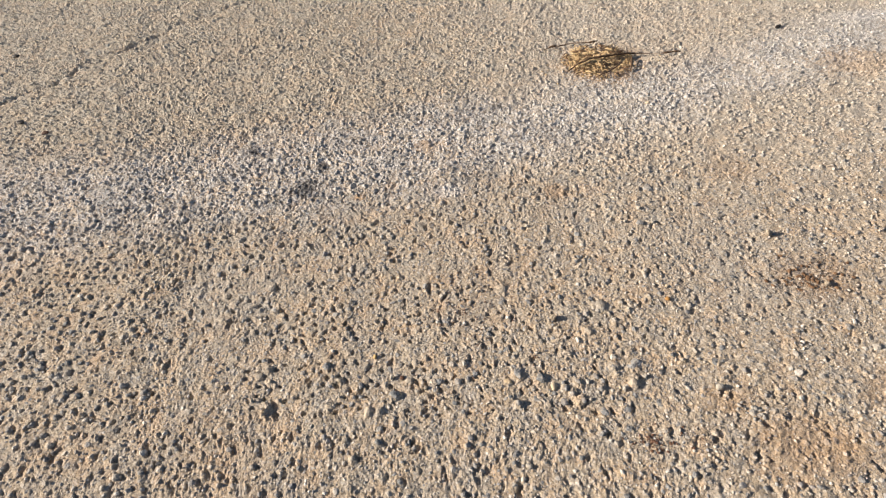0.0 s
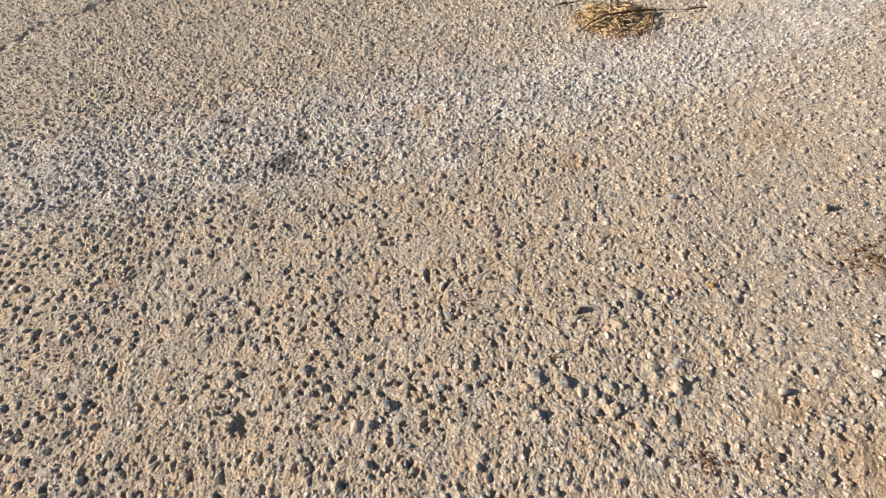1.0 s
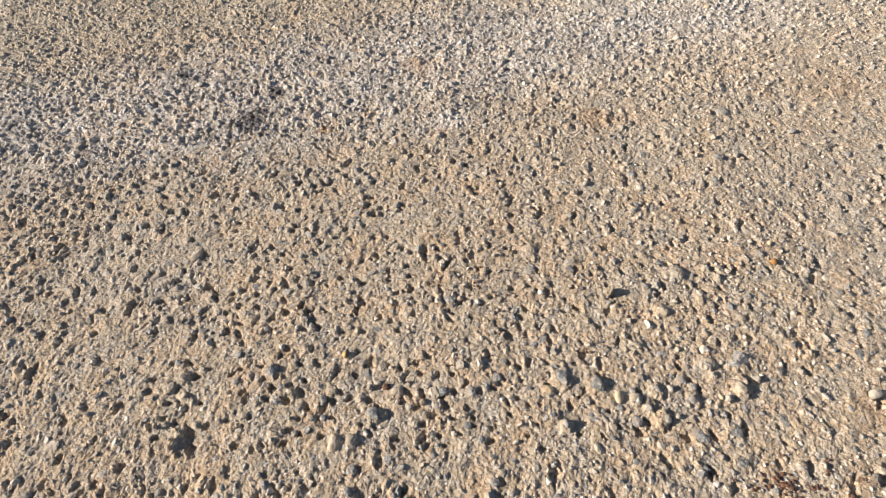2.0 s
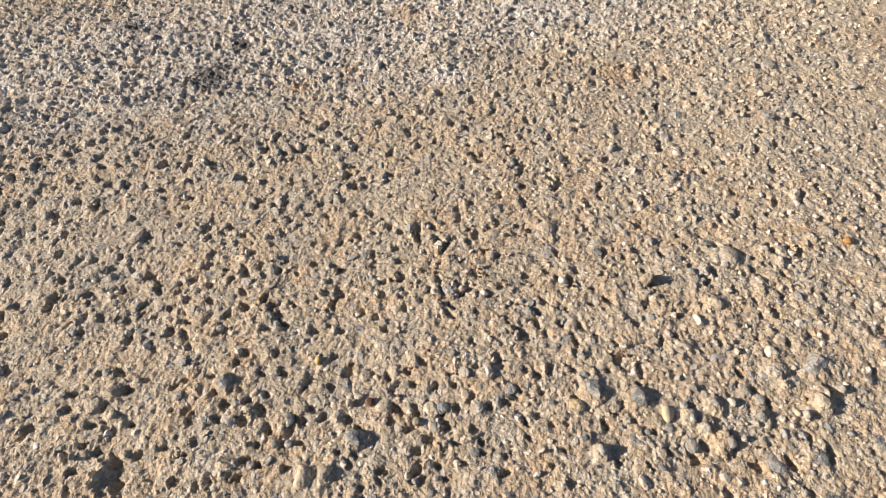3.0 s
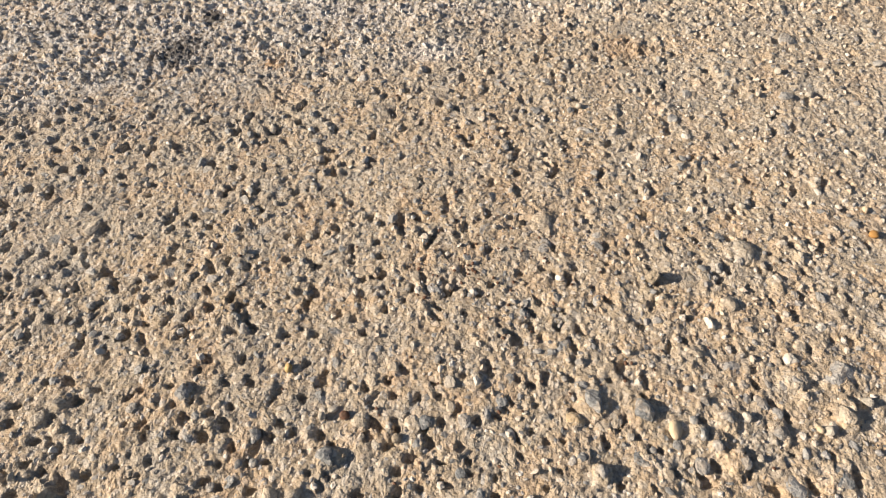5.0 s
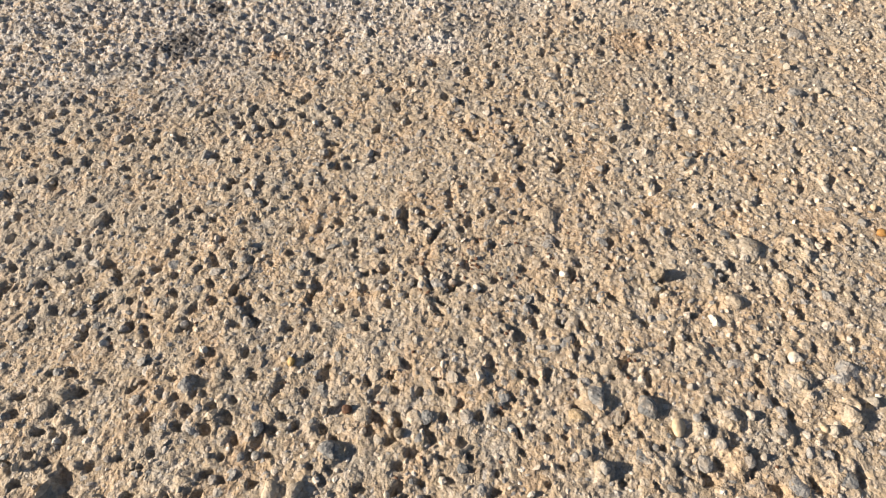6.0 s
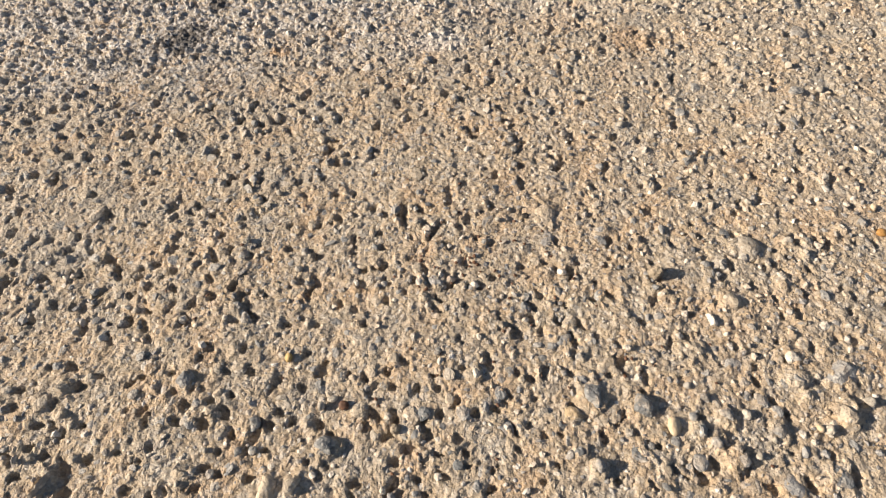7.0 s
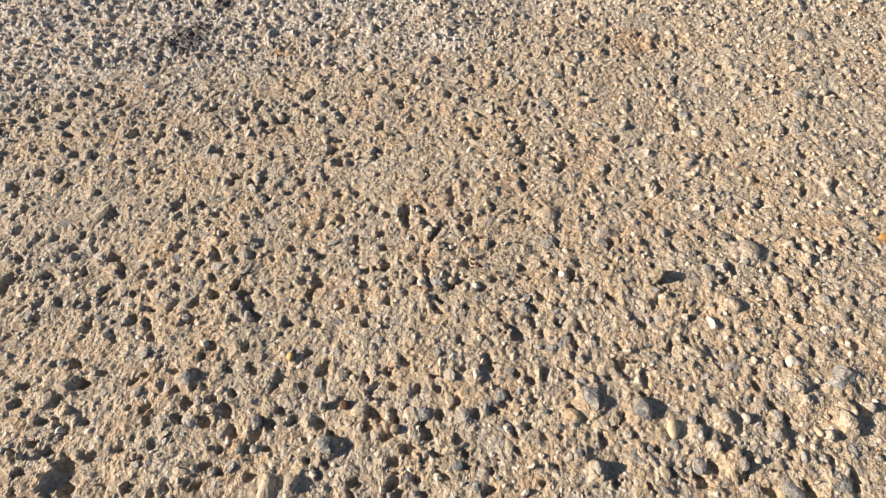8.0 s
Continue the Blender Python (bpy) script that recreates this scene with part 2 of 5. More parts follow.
def lattice(x, y, size, shift=0):
    """Smooth noise, 0 to 1, with lumps of that size in metres."""
    u, v = np.asarray(x) / size + 17.3 * shift, np.asarray(y) / size + 41.7 * shift
    i, j = np.floor(u).astype(int), np.floor(v).astype(int)
    a, b = u - i, v - j
    a, b = a * a * a * (a * (a * 6 - 15) + 10), b * b * b * (b * (b * 6 - 15) + 10)
    pick = lambda p, q: TABLE[(i + p) % 256, (j + q) % 256]
    return (pick(0, 0) * (1 - a) + pick(1, 0) * a) * (1 - b) + (pick(0, 1) * (1 - a) + pick(1, 1) * a) * b


def smooth(v, low, high):
    v = np.clip((v - low) / (high - low), 0, 1)
    return v * v * (3 - 2 * v)


def chips(x, y, size, shift, lean=0.5):
    """Broken, flat-faced lumps of that size: heights about 0 to 1, with sharp steps between them."""
    u, v = np.asarray(x) / size + 13.1 * shift, np.asarray(y) / size + 29.9 * shift
    i, j = np.floor(u).astype(int), np.floor(v).astype(int)
    best, high = np.full(np.shape(u), 9.0), np.zeros(np.shape(u))
    for p in (-1, 0, 1):
        for q in (-1, 0, 1):
            m, n = (i + p) % 256, (j + q) % 256
            du, dv = u - (i + p + TABLE[m, n]), v - (j + q + TABLE[n, (m + 91) % 256])
            away = du * du + dv * dv
            level = TABLE[(m + 37) % 256, (n + 53) % 256] + lean * 2 * (du * (TABLE[(m + 5) % 256, n] - 0.5) + dv * (TABLE[m, (n + 7) % 256] - 0.5))
            near = away < best
            best, high = np.where(near, away, best), np.where(near, level, high)
    return high


def coarseness(x, y):
    """The road is more deeply weathered from the chalk band on."""
    return 1.0 + 0.60 * smooth(np.asarray(y) - 0.15 * np.asarray(x), 0.34, 0.52)


def height(x, y):
    """The road's surface without its stones."""
    x, y = np.asarray(x, float), np.asarray(y, float)
    near = smooth(-np.hypot(x, y - 0.5), -1.7, -1.15)
    h = 0.0016 * (lattice(x, y, 0.33, 1) - 0.5) + 0.0018 * (lattice(x, y, 0.05, 2) - 0.5)
    wx = x + 0.0016 * (lattice(x, y, 0.0040, 14) - 0.5) + 0.0008 * (lattice(x, y, 0.0016, 15) - 0.5)
    wy = y + 0.0016 * (lattice(x, y, 0.0040, 16) - 0.5) + 0.0008 * (lattice(x, y, 0.0016, 17) - 0.5)
    h = h + 0.0010 * (lattice(x, y, 0.011, 3) - 0.5) + 0.0005 * (lattice(x, y, 0.0052, 4) - 0.5)
    broken = 0.00040 * (chips(wx, wy, 0.0062, 1, 0.9) - 0.5) + 0.00050 * (chips(wx, wy, 0.0034, 2, 1.15) - 0.5) + 0.00045 * (chips(x, y, 0.0018, 3, 1.2) - 0.5)
    h = h + 0.85 * broken * coarseness(x, y)
    # A shallow, uneven trough that runs off beyond the chalk band.
    run = (x + 0.687) * 0.738 + (y - 0.687) * 0.675
    side = (y - 0.687) * 0.738 - (x + 0.687) * 0.675 + 0.035 * (lattice(x, y, 0.11, 8) - 0.5) + 0.016 * (lattice(x, y, 0.016, 18) - 0.5)
    h = h - 0.0050 * np.exp(-((side / 0.0065) ** 2)) * (0.35 + 0.65 * smooth(lattice(x, y, 0.009, 9), 0.3, 0.65)) * smooth(-x, 0.22, 0.36)
    return h * near


def middle_of(y):
    return -0.040 - 0.08 * np.clip(y, 0.0, 1.3)


def half_of(y):
    """Half the width of the finely meshed stretch of road, which widens as it runs on."""
    return 0.37 + 0.58 * np.clip(y - 0.17, -0.06, 1.1)


def window(us, ys, x, y, far):
    """The rows and columns of the sheet within that distance of a place."""
    mid, half = middle_of(y), half_of(y)
    return (*np.searchsorted(us, ((x - far - mid) / half - 0.002, (x + far - mid) / half + 0.002)), *np.searchsorted(ys, (y - far, y + far)))


def bank(us, ys, gx, gy, high, stones):
    """Mortar banked up round each stone (x, y, half length, half depth, turn, height, width and share of the bank), in metres."""
    warp = 0.55 * (lattice(gx, gy, 0.0031, 11) - 0.5) + 0.35 * (lattice(gx, gy, 0.0014, 12) - 0.5)
    bare = high.copy()
    for x, y, a, c, turn, tall, wide, share in stones:
        i0, i1, j0, j1 = window(us, ys, x, y, max(a, c) * (1 + wide) * 1.25)
        if i1 - i0 < 2 or j1 - j0 < 2:
            continue
        dx, dy = gx[j0:j1, i0:i1] - x, gy[j0:j1, i0:i1] - y
        u, v = (dx * math.cos(turn) + dy * math.sin(turn)) / a, (dy * math.cos(turn) - dx * math.sin(turn)) / c
        away = np.sqrt(u * u + v * v) * (1 + warp[j0:j1, i0:i1])
        lift = tall * share * smooth(-away, -1 - wide, -0.86)
        high[j0:j1, i0:i1] = np.maximum(high[j0:j1, i0:i1], bare[j0:j1, i0:i1] + lift)


def carve(us, ys, gx, gy, high, pits):
    """Sockets that plucked stones have left (x, y, half length, half depth, depth), in metres."""
    warp = 0.9 * (lattice(gx, gy, 0.0026, 11) - 0.5) + 0.6 * (lattice(gx, gy, 0.0013, 12) - 0.5)
    for x, y, a, c, deep in pits:
        i0, i1, j0, j1 = window(us, ys, x, y, max(a, c) * 1.5)
        if i1 - i0 < 2 or j1 - j0 < 2:
            continue
        turn = 0.7 * math.sin(7919 * x + 5413 * y)
        dx, dy = gx[j0:j1, i0:i1] - x, gy[j0:j1, i0:i1] - y
        u, v = (dx * math.cos(turn) + dy * math.sin(turn)) / a, (dy * math.cos(turn) - dx * math.sin(turn)) / c
        away = (np.abs(u) ** 3 + np.abs(v + 0.25 * u) ** 3) ** (1 / 3) * (1 + warp[j0:j1, i0:i1])
        high[j0:j1, i0:i1] -= deep * smooth(-away, -1.08, -0.88)


def sheet_mesh(name, us, ys, stones, pits):
    us_, gy = np.meshgrid(us, ys)
    gx = middle_of(gy) + us_ * half_of(gy)
    high = height(gx, gy)
    bank(us, ys, gx, gy, high, stones)
    carve(us, ys, gx, gy, high, pits)
    verts = np.stack((gx, gy, high), -1).reshape(-1, 3)
    nx, ny = len(us), len(ys)
    first = (np.arange(ny - 1)[:, None] * nx + np.arange(nx - 1)[None, :]).reshape(-1, 1)
    return array_mesh(name, verts, np.hstack((first, first + 1, first + nx + 1, first + nx)))


def array_mesh(name, verts, faces, soft=True):
    """A mesh from an array of vertices and one of faces."""
    data, (count, sides) = bpy.data.meshes.new(name), faces.shape
    data.vertices.add(len(verts))
    data.vertices.foreach_set("co", np.ascontiguousarray(verts, np.float32).ravel())
    data.loops.add(count * sides)
    data.loops.foreach_set("vertex_index", np.ascontiguousarray(faces, np.int32).ravel())
    data.polygons.add(count)
    data.polygons.foreach_set("loop_start", np.arange(0, count * sides, sides, dtype=np.int32))
    data.polygons.foreach_set("use_smooth", np.full(count, soft))
    data.update(calc_edges=True)
    data.validate()
    return data


def outward(at, way, step, end):
    """Places that go on from at, wider and wider apart, to the end."""
    line = []
    while abs(at) < end:
        at += way * step
        line.append(at)
        step *= 1.35
    return line


def ball(level):
    bm = bmesh.new()
    bmesh.ops.create_icosphere(bm, subdivisions=level, radius=1.0)
    verts = np.array([v.co for v in bm.verts])
    faces = np.array([[v.index for v in f.verts] for f in bm.faces])
    bm.free()
    return verts, faces


def crushed(seed, level, cuts=9, rounding=16.0, dome=True):
    """One crushed stone of about unit size: a ball cut by flats, with worn edges, and open below where it is bedded."""
    rng = np.random.RandomState(seed)
    verts, faces = ball(level)
    normals = rng.normal(size=(cuts, 3))
    normals /= np.linalg.norm(normals, axis=1)[:, None]
    deep = rng.uniform(0.50, 0.95, cuts)
    lean = np.maximum(verts @ normals.T, 1e-3) / deep
    radius = (np.sum(lean**rounding, 1) + 1.0) ** (-1 / rounding)
    verts = verts * (radius * rng.uniform(0.975, 1.025, len(verts)))[:, None]
    verts /= np.abs(verts).max(0)
    if dome:
        faces = faces[verts[faces][:, :, 2].max(1) > -0.25]
        used = np.unique(faces)
        back_ = np.zeros(len(verts), int)
        back_[used] = np.arange(len(used))
        verts, faces = verts[used], back_[faces]
    return verts, faces


def tube(points, radii, sides=8):
    """A round, tapering stick through points, with closed ends, as arrays."""
    points = [Vector(p) for p in points]
    bm = bmesh.new()
    rings = []
    for k, (p, r) in enumerate(zip(points, radii)):
        way = (points[min(k + 1, len(points) - 1)] - points[max(k - 1, 0)]).normalized()
        turn = way.to_track_quat("Z", "Y")
        rings.append([bm.verts.new(p + turn @ Vector((r * math.cos(a), r * math.sin(a), 0))) for a in [math.tau * s / sides for s in range(sides)]])
    for a, b in zip(rings, rings[1:]):
        for s in range(sides):
            bm.faces.new((a[s], a[(s + 1) % sides], b[(s + 1) % sides], b[s]))
    bm.faces.new(rings[0][::-1])
    bm.faces.new(rings[-1])
    for f in bm.faces:
        f.smooth = True
    return bm


def part(name, data, material, parent=None, label=""):
    """Links a mesh, or a bmesh, as one object, under a thing if one is given."""
    if isinstance(data, bmesh.types.BMesh):
        bm, data = data, bpy.data.meshes.new(name)
        bm.to_mesh(data)
        bm.free()
    if material and not data.materials:
        data.materials.append(material)
    ob = new(name, data)
    ob.parent = parent
    return tagged(ob, label)


def top(x, y):
    return float(height(x, y))


# ---- the road: where its stones and sockets lie ----
SHAPES = 16
layout, sockets = [], []


def stone(x, y, long, deep, tall, turn, material):
    """A crushed stone bedded in the mortar: place, sizes and its height above the mortar in millimetres."""
    layout.append((x / 1000, y / 1000, long / 2000, deep / 2000, tall / 1000, turn, material))


def socket(x, y, long, deep, down):
    """A hole that a plucked stone has left, in millimetres."""
    sockets.append((x / 1000, y / 1000, long / 2000, deep / 2000, down / 1000))


stone(-68.0, 201.6, 9.9, 9.5, 4.6, -13, GREY)
stone(-79.4, 187.1, 7.3, 11.0, 4.1, -20, TAN)
stone(-89.1, 187.3, 10.5, 11.0, 3.5, -5, TAN)
stone(37.8, 217.5, 10.8, 12.6, 4.6, -17, GREY)
stone(29.5, 211.6, 8.9, 7.5, 2.3, -22, OCHRE)
stone(35.8, 191.6, 5.7, 6.4, 4.1, -5, GREY)
stone(56.0, 213.3, 10.7, 11.0, 4.6, 21, GREY)
stone(82.9, 236.3, 10.2, 8.1, 2.9, 15, TAN)
stone(75.9, 203.1, 6.3, 6.4, 3.5, 13, GREY)
stone(81.5, 200.0, 6.7, 8.6, 3.5, -14, GREY)
stone(87.7, 208.4, 7.2, 7.1, 3.5, 2, GREY)
stone(105.2, 202.7, 7.1, 7.0, 3.5, -11, GREY)
stone(119.5, 221.9, 7.9, 7.7, 3.5, -16, GREY)
stone(136.9, 224.0, 17.1, 13.1, 3.5, -20, GREY)
stone(133.8, 208.1, 9.3, 12.6, 3.5, -14, TAN)
stone(87.6, 192.3, 9.1, 7.9, 3.5, 21, GREY)
stone(121.5, 230.9, 5.7, 7.0, 2.3, 16, PALE)
stone(30.3, 197.0, 6.3, 6.1, 2.3, 15, GREY)
stone(-8.3, 228.8, 6.4, 7.2, 2.9, 15, PALE)
stone(52.2, 194.6, 10.2, 8.7, 1.7, -15, GREY)
stone(30.0, 310.2, 11.7, 13.2, 2.3, -10, TAN)
stone(119.9, 284.6, 12.3, 14.2, 2.3, 6, TAN)
stone(144.5, 258.2, 6.0, 8.0, 2.9, 12, GREY)
stone(104.3, 257.8, 8.6, 7.8, 2.3, 18, TAN)
stone(93.3, 248.9, 5.5, 6.9, 2.3, 19, PALE)
stone(56.4, 238.3, 3.5, 4.3, 1.7, -21, GREY)
stone(35.8, 235.1, 4.4, 3.7, 1.7, 5, GREY)
stone(-130.7, 231.0, 7.8, 8.7, 2.3, 9, GREY)
stone(-182.0, 228.5, 7.3, 7.3, 3.5, 0, TAN)
stone(-176.6, 190.7, 7.6, 14.4, 5.2, -16, TAN)
stone(-122.4, 193.9, 9.9, 5.8, 2.9, -1, TAN)
stone(-179.4, 217.9, 5.6, 4.8, 2.9, -21, TAN)
stone(88.4, 305.4, 6.8, 8.7, 1.2, 22, TAN)
stone(201.6, 438.5, 12.6, 15.7, 1.7, 18, GREY)
stone(46.4, 412.6, 9.8, 8.6, 1.7, 2, GREY)
stone(3.7, 250.7, 5.2, 4.0, 1.7, -10, TAN)
socket(-200.0, 228.9, 4.9, 3.3, 1.5)
stone(-206.4, 229.3, 5.3, 5.0, 1.1, 4, TAN)
socket(-176.1, 229.5, 4.9, 5.2, 1.5)
stone(-182.7, 230.1, 6.5, 8.0, 1.1, 21, TAN)
socket(-184.1, 222.4, 3.4, 5.9, 1.5)
stone(-189.8, 223.0, 7.4, 9.0, 0.8, -18, TAN)
socket(-181.3, 238.5, 5.4, 2.9, 1.5)
stone(-188.2, 239.0, 5.8, 4.5, 1.2, 6, GREY)
socket(-190.1, 238.7, 6.4, 2.5, 1.5)
stone(-198.2, 239.2, 6.9, 3.9, 1.4, -3, GREY)
socket(-142.6, 213.3, 3.6, 5.4, 1.5)
stone(-148.4, 213.9, 7.1, 8.3, 0.8, -12, TAN)
socket(-137.6, 203.8, 2.9, 3.8, 1.3)
stone(-142.2, 204.3, 5.1, 5.8, 0.7, -25, TAN)
socket(-150.9, 202.4, 3.2, 2.4, 1.5)
stone(-155.3, 202.7, 3.5, 3.7, 0.8, 8, GREY)
socket(-118.4, 212.8, 4.9, 5.3, 1.5)
stone(-125.2, 213.4, 7.1, 8.2, 1.1, -13, GREY)
socket(-128.0, 220.4, 3.7, 3.7, 1.5)
stone(-133.2, 220.9, 4.8, 5.7, 0.8, 2, GREY)
socket(-117.4, 220.7, 3.7, 3.7, 1.5)
stone(-122.5, 221.1, 4.8, 5.6, 0.8, -2, GREY)
socket(-144.1, 218.0, 3.4, 1.8, 1.5)
stone(-148.6, 218.3, 3.6, 3.0, 0.8, -21, TAN)
socket(-151.6, 218.6, 2.4, 2.2, 1.1)
stone(-155.1, 218.9, 2.9, 3.4, 0.6, -26, TAN)
socket(-170.0, 196.3, 5.8, 5.8, 1.5)
stone(-177.8, 196.9, 7.8, 9.0, 1.3, 8, TAN)
socket(-167.9, 187.6, 5.0, 6.5, 1.5)
stone(-175.4, 188.2, 9.0, 10.1, 1.1, -13, GREY)
socket(-162.5, 199.8, 4.2, 2.4, 1.5)
stone(-168.0, 200.1, 4.5, 3.7, 0.9, -4, TAN)
socket(-178.8, 201.1, 5.5, 2.5, 1.5)
stone(-185.9, 201.5, 5.9, 3.8, 1.2, -11, TAN)
socket(-143.9, 188.1, 3.7, 4.1, 1.5)
stone(-149.3, 188.5, 5.8, 6.4, 0.8, -18, TAN)
socket(-133.0, 185.9, 3.1, 4.1, 1.4)
stone(-137.8, 186.3, 5.7, 6.2, 0.7, -24, TAN)
socket(-114.4, 195.3, 6.3, 2.9, 1.5)
stone(-122.3, 195.7, 6.7, 4.5, 1.4, 12, TAN)
socket(-116.1, 188.6, 6.2, 2.2, 1.5)
stone(-123.9, 189.0, 6.6, 3.4, 1.4, 16, TAN)
socket(-110.1, 201.2, 2.9, 2.3, 1.3)
stone(-114.0, 201.5, 3.2, 3.6, 0.7, 22, TAN)
socket(-140.9, 199.0, 2.2, 2.0, 1.1)
stone(-144.2, 199.2, 2.7, 3.1, 0.5, -10, TAN)
socket(-168.7, 213.4, 3.3, 2.9, 1.5)
stone(-173.3, 213.8, 3.8, 4.5, 0.8, -13, TAN)
socket(-187.1, 213.5, 3.4, 2.3, 1.5)
stone(-191.6, 213.9, 3.6, 3.5, 0.8, -27, TAN)
socket(-187.3, 204.1, 4.3, 2.9, 1.5)
stone(-192.9, 204.5, 4.6, 4.4, 0.9, 24, TAN)
socket(-127.3, 187.0, 2.5, 1.9, 1.2)
stone(-130.8, 187.3, 2.6, 2.9, 0.6, 14, TAN)
socket(-148.5, 232.6, 3.1, 2.4, 1.4)
stone(-152.8, 232.9, 3.4, 3.7, 0.7, -29, TAN)
socket(-153.5, 229.5, 4.2, 1.6, 1.5)
stone(-158.9, 229.8, 4.5, 3.1, 0.9, -11, TAN)
socket(-136.4, 233.6, 3.1, 2.8, 1.4)
stone(-140.7, 233.9, 3.5, 4.2, 0.7, 17, TAN)
socket(-133.8, 226.1, 2.7, 3.0, 1.3)
stone(-137.8, 226.5, 3.9, 4.7, 0.6, 22, GREY)
socket(-188.9, 194.1, 3.2, 2.4, 1.4)
stone(-193.3, 194.4, 3.4, 3.7, 0.7, 11, TAN)
socket(-167.4, 233.6, 3.2, 2.0, 1.4)
stone(-171.7, 233.9, 3.4, 3.2, 0.7, -12, TAN)
socket(-125.7, 226.6, 2.7, 3.0, 1.3)
stone(-129.7, 227.0, 3.9, 4.7, 0.6, 24, TAN)
socket(-125.9, 240.5, 2.5, 2.8, 1.2)
stone(-129.6, 240.8, 3.5, 4.3, 0.6, -22, TAN)
socket(-107.8, 192.7, 2.2, 2.5, 1.1)
stone(-111.3, 193.1, 3.6, 3.9, 0.5, 6, GREY)
socket(-179.1, 212.2, 2.7, 2.2, 1.3)
stone(-182.8, 212.5, 2.9, 3.4, 0.6, -10, TAN)
socket(-129.2, 213.5, 4.3, 4.6, 1.5)
stone(-135.2, 214.0, 6.1, 7.1, 0.9, -29, GREY)
socket(-107.9, 244.4, 3.2, 4.5, 1.4)
stone(-112.7, 244.9, 5.6, 6.9, 0.8, -3, TAN)
socket(-113.2, 234.2, 3.1, 3.5, 1.4)
stone(-117.8, 234.7, 4.4, 5.4, 0.7, 17, TAN)
socket(-103.4, 234.0, 3.1, 5.0, 1.4)
stone(-108.4, 234.5, 6.4, 7.7, 0.7, 30, TAN)
socket(-109.8, 224.3, 4.0, 3.0, 1.5)
stone(-115.1, 224.7, 4.3, 4.6, 0.9, -24, TAN)
socket(-110.5, 217.2, 5.0, 3.9, 1.5)
stone(-116.9, 217.7, 5.3, 6.1, 1.1, -5, TAN)
socket(-88.4, 216.8, 3.0, 4.9, 1.4)
stone(-93.4, 217.3, 6.6, 7.6, 0.7, -23, TAN)
socket(-90.7, 229.9, 2.4, 3.0, 1.1)
stone(-94.4, 230.3, 3.9, 4.6, 0.6, -27, TAN)
socket(-80.3, 226.0, 3.3, 2.6, 1.5)
stone(-84.8, 226.4, 3.6, 4.0, 0.8, 6, TAN)
socket(-91.9, 211.1, 4.2, 4.1, 1.5)
stone(-97.7, 211.6, 5.6, 6.4, 0.9, 28, GREY)
socket(-106.1, 207.0, 3.9, 4.1, 1.5)
stone(-111.6, 207.4, 5.5, 6.3, 0.9, -28, TAN)
socket(-91.5, 201.3, 3.5, 2.9, 1.5)
stone(-96.2, 201.6, 4.1, 4.5, 0.8, -1, GREY)
socket(-98.2, 200.7, 3.2, 2.6, 1.4)
stone(-102.5, 201.1, 3.6, 4.0, 0.7, -15, GREY)
socket(-83.1, 211.6, 2.3, 1.7, 1.1)
stone(-86.4, 211.9, 2.5, 2.7, 0.5, -23, TAN)
socket(-80.1, 241.6, 2.4, 4.3, 1.2)
stone(-84.3, 242.1, 5.5, 6.7, 0.6, -12, TAN)
socket(-60.6, 230.4, 2.7, 3.0, 1.3)
stone(-64.6, 230.8, 3.8, 4.6, 0.6, 9, GREY)
socket(-44.8, 231.3, 4.7, 3.7, 1.5)
stone(-50.8, 231.8, 5.0, 5.7, 1.1, -1, TAN)
socket(-54.4, 229.1, 3.7, 2.2, 1.5)
stone(-59.2, 229.4, 3.9, 3.4, 0.8, -4, TAN)
socket(-50.5, 220.6, 2.0, 1.8, 1.0)
stone(-53.5, 220.9, 2.6, 2.8, 0.5, -28, GREY)
socket(-42.5, 225.1, 2.3, 2.9, 1.1)
stone(-46.1, 225.5, 3.8, 4.4, 0.6, -3, GREY)
socket(-31.8, 223.7, 2.9, 3.2, 1.4)
stone(-36.1, 224.1, 4.2, 4.9, 0.7, 20, GREY)
socket(-23.6, 223.5, 3.3, 3.6, 1.5)
stone(-28.3, 223.9, 4.7, 5.5, 0.8, -19, GREY)
socket(-24.8, 229.1, 3.0, 1.8, 1.4)
stone(-28.9, 229.4, 3.2, 2.9, 0.7, -15, TAN)
socket(-38.1, 236.1, 2.7, 3.8, 1.3)
stone(-42.3, 236.6, 4.8, 5.8, 0.6, 2, TAN)
socket(-49.9, 214.8, 3.5, 6.2, 1.5)
stone(-55.7, 215.4, 8.3, 9.5, 0.8, -5, TAN)
socket(-40.7, 211.2, 2.5, 2.7, 1.2)
stone(-44.5, 211.5, 3.6, 4.1, 0.6, -21, TAN)
socket(-29.3, 212.1, 2.9, 5.1, 1.3)
stone(-34.2, 212.6, 6.8, 7.8, 0.7, 23, TAN)
socket(-23.5, 213.1, 4.1, 4.4, 1.5)
stone(-29.2, 213.6, 5.9, 6.8, 0.9, -11, GREY)
socket(-28.0, 205.2, 3.7, 3.9, 1.5)
stone(-33.2, 205.7, 5.4, 6.0, 0.8, -23, GREY)
socket(-66.5, 206.8, 2.2, 2.3, 1.1)
stone(-69.9, 207.2, 3.2, 3.6, 0.5, -6, TAN)
socket(-71.2, 210.7, 3.9, 2.4, 1.5)
stone(-76.3, 211.1, 4.1, 3.7, 0.8, -0, TAN)
socket(-35.7, 200.2, 3.4, 4.1, 1.5)
stone(-40.8, 200.7, 5.8, 6.4, 0.8, -24, GREY)
socket(-43.6, 205.7, 3.8, 3.3, 1.5)
stone(-48.7, 206.1, 4.5, 5.0, 0.8, 26, TAN)
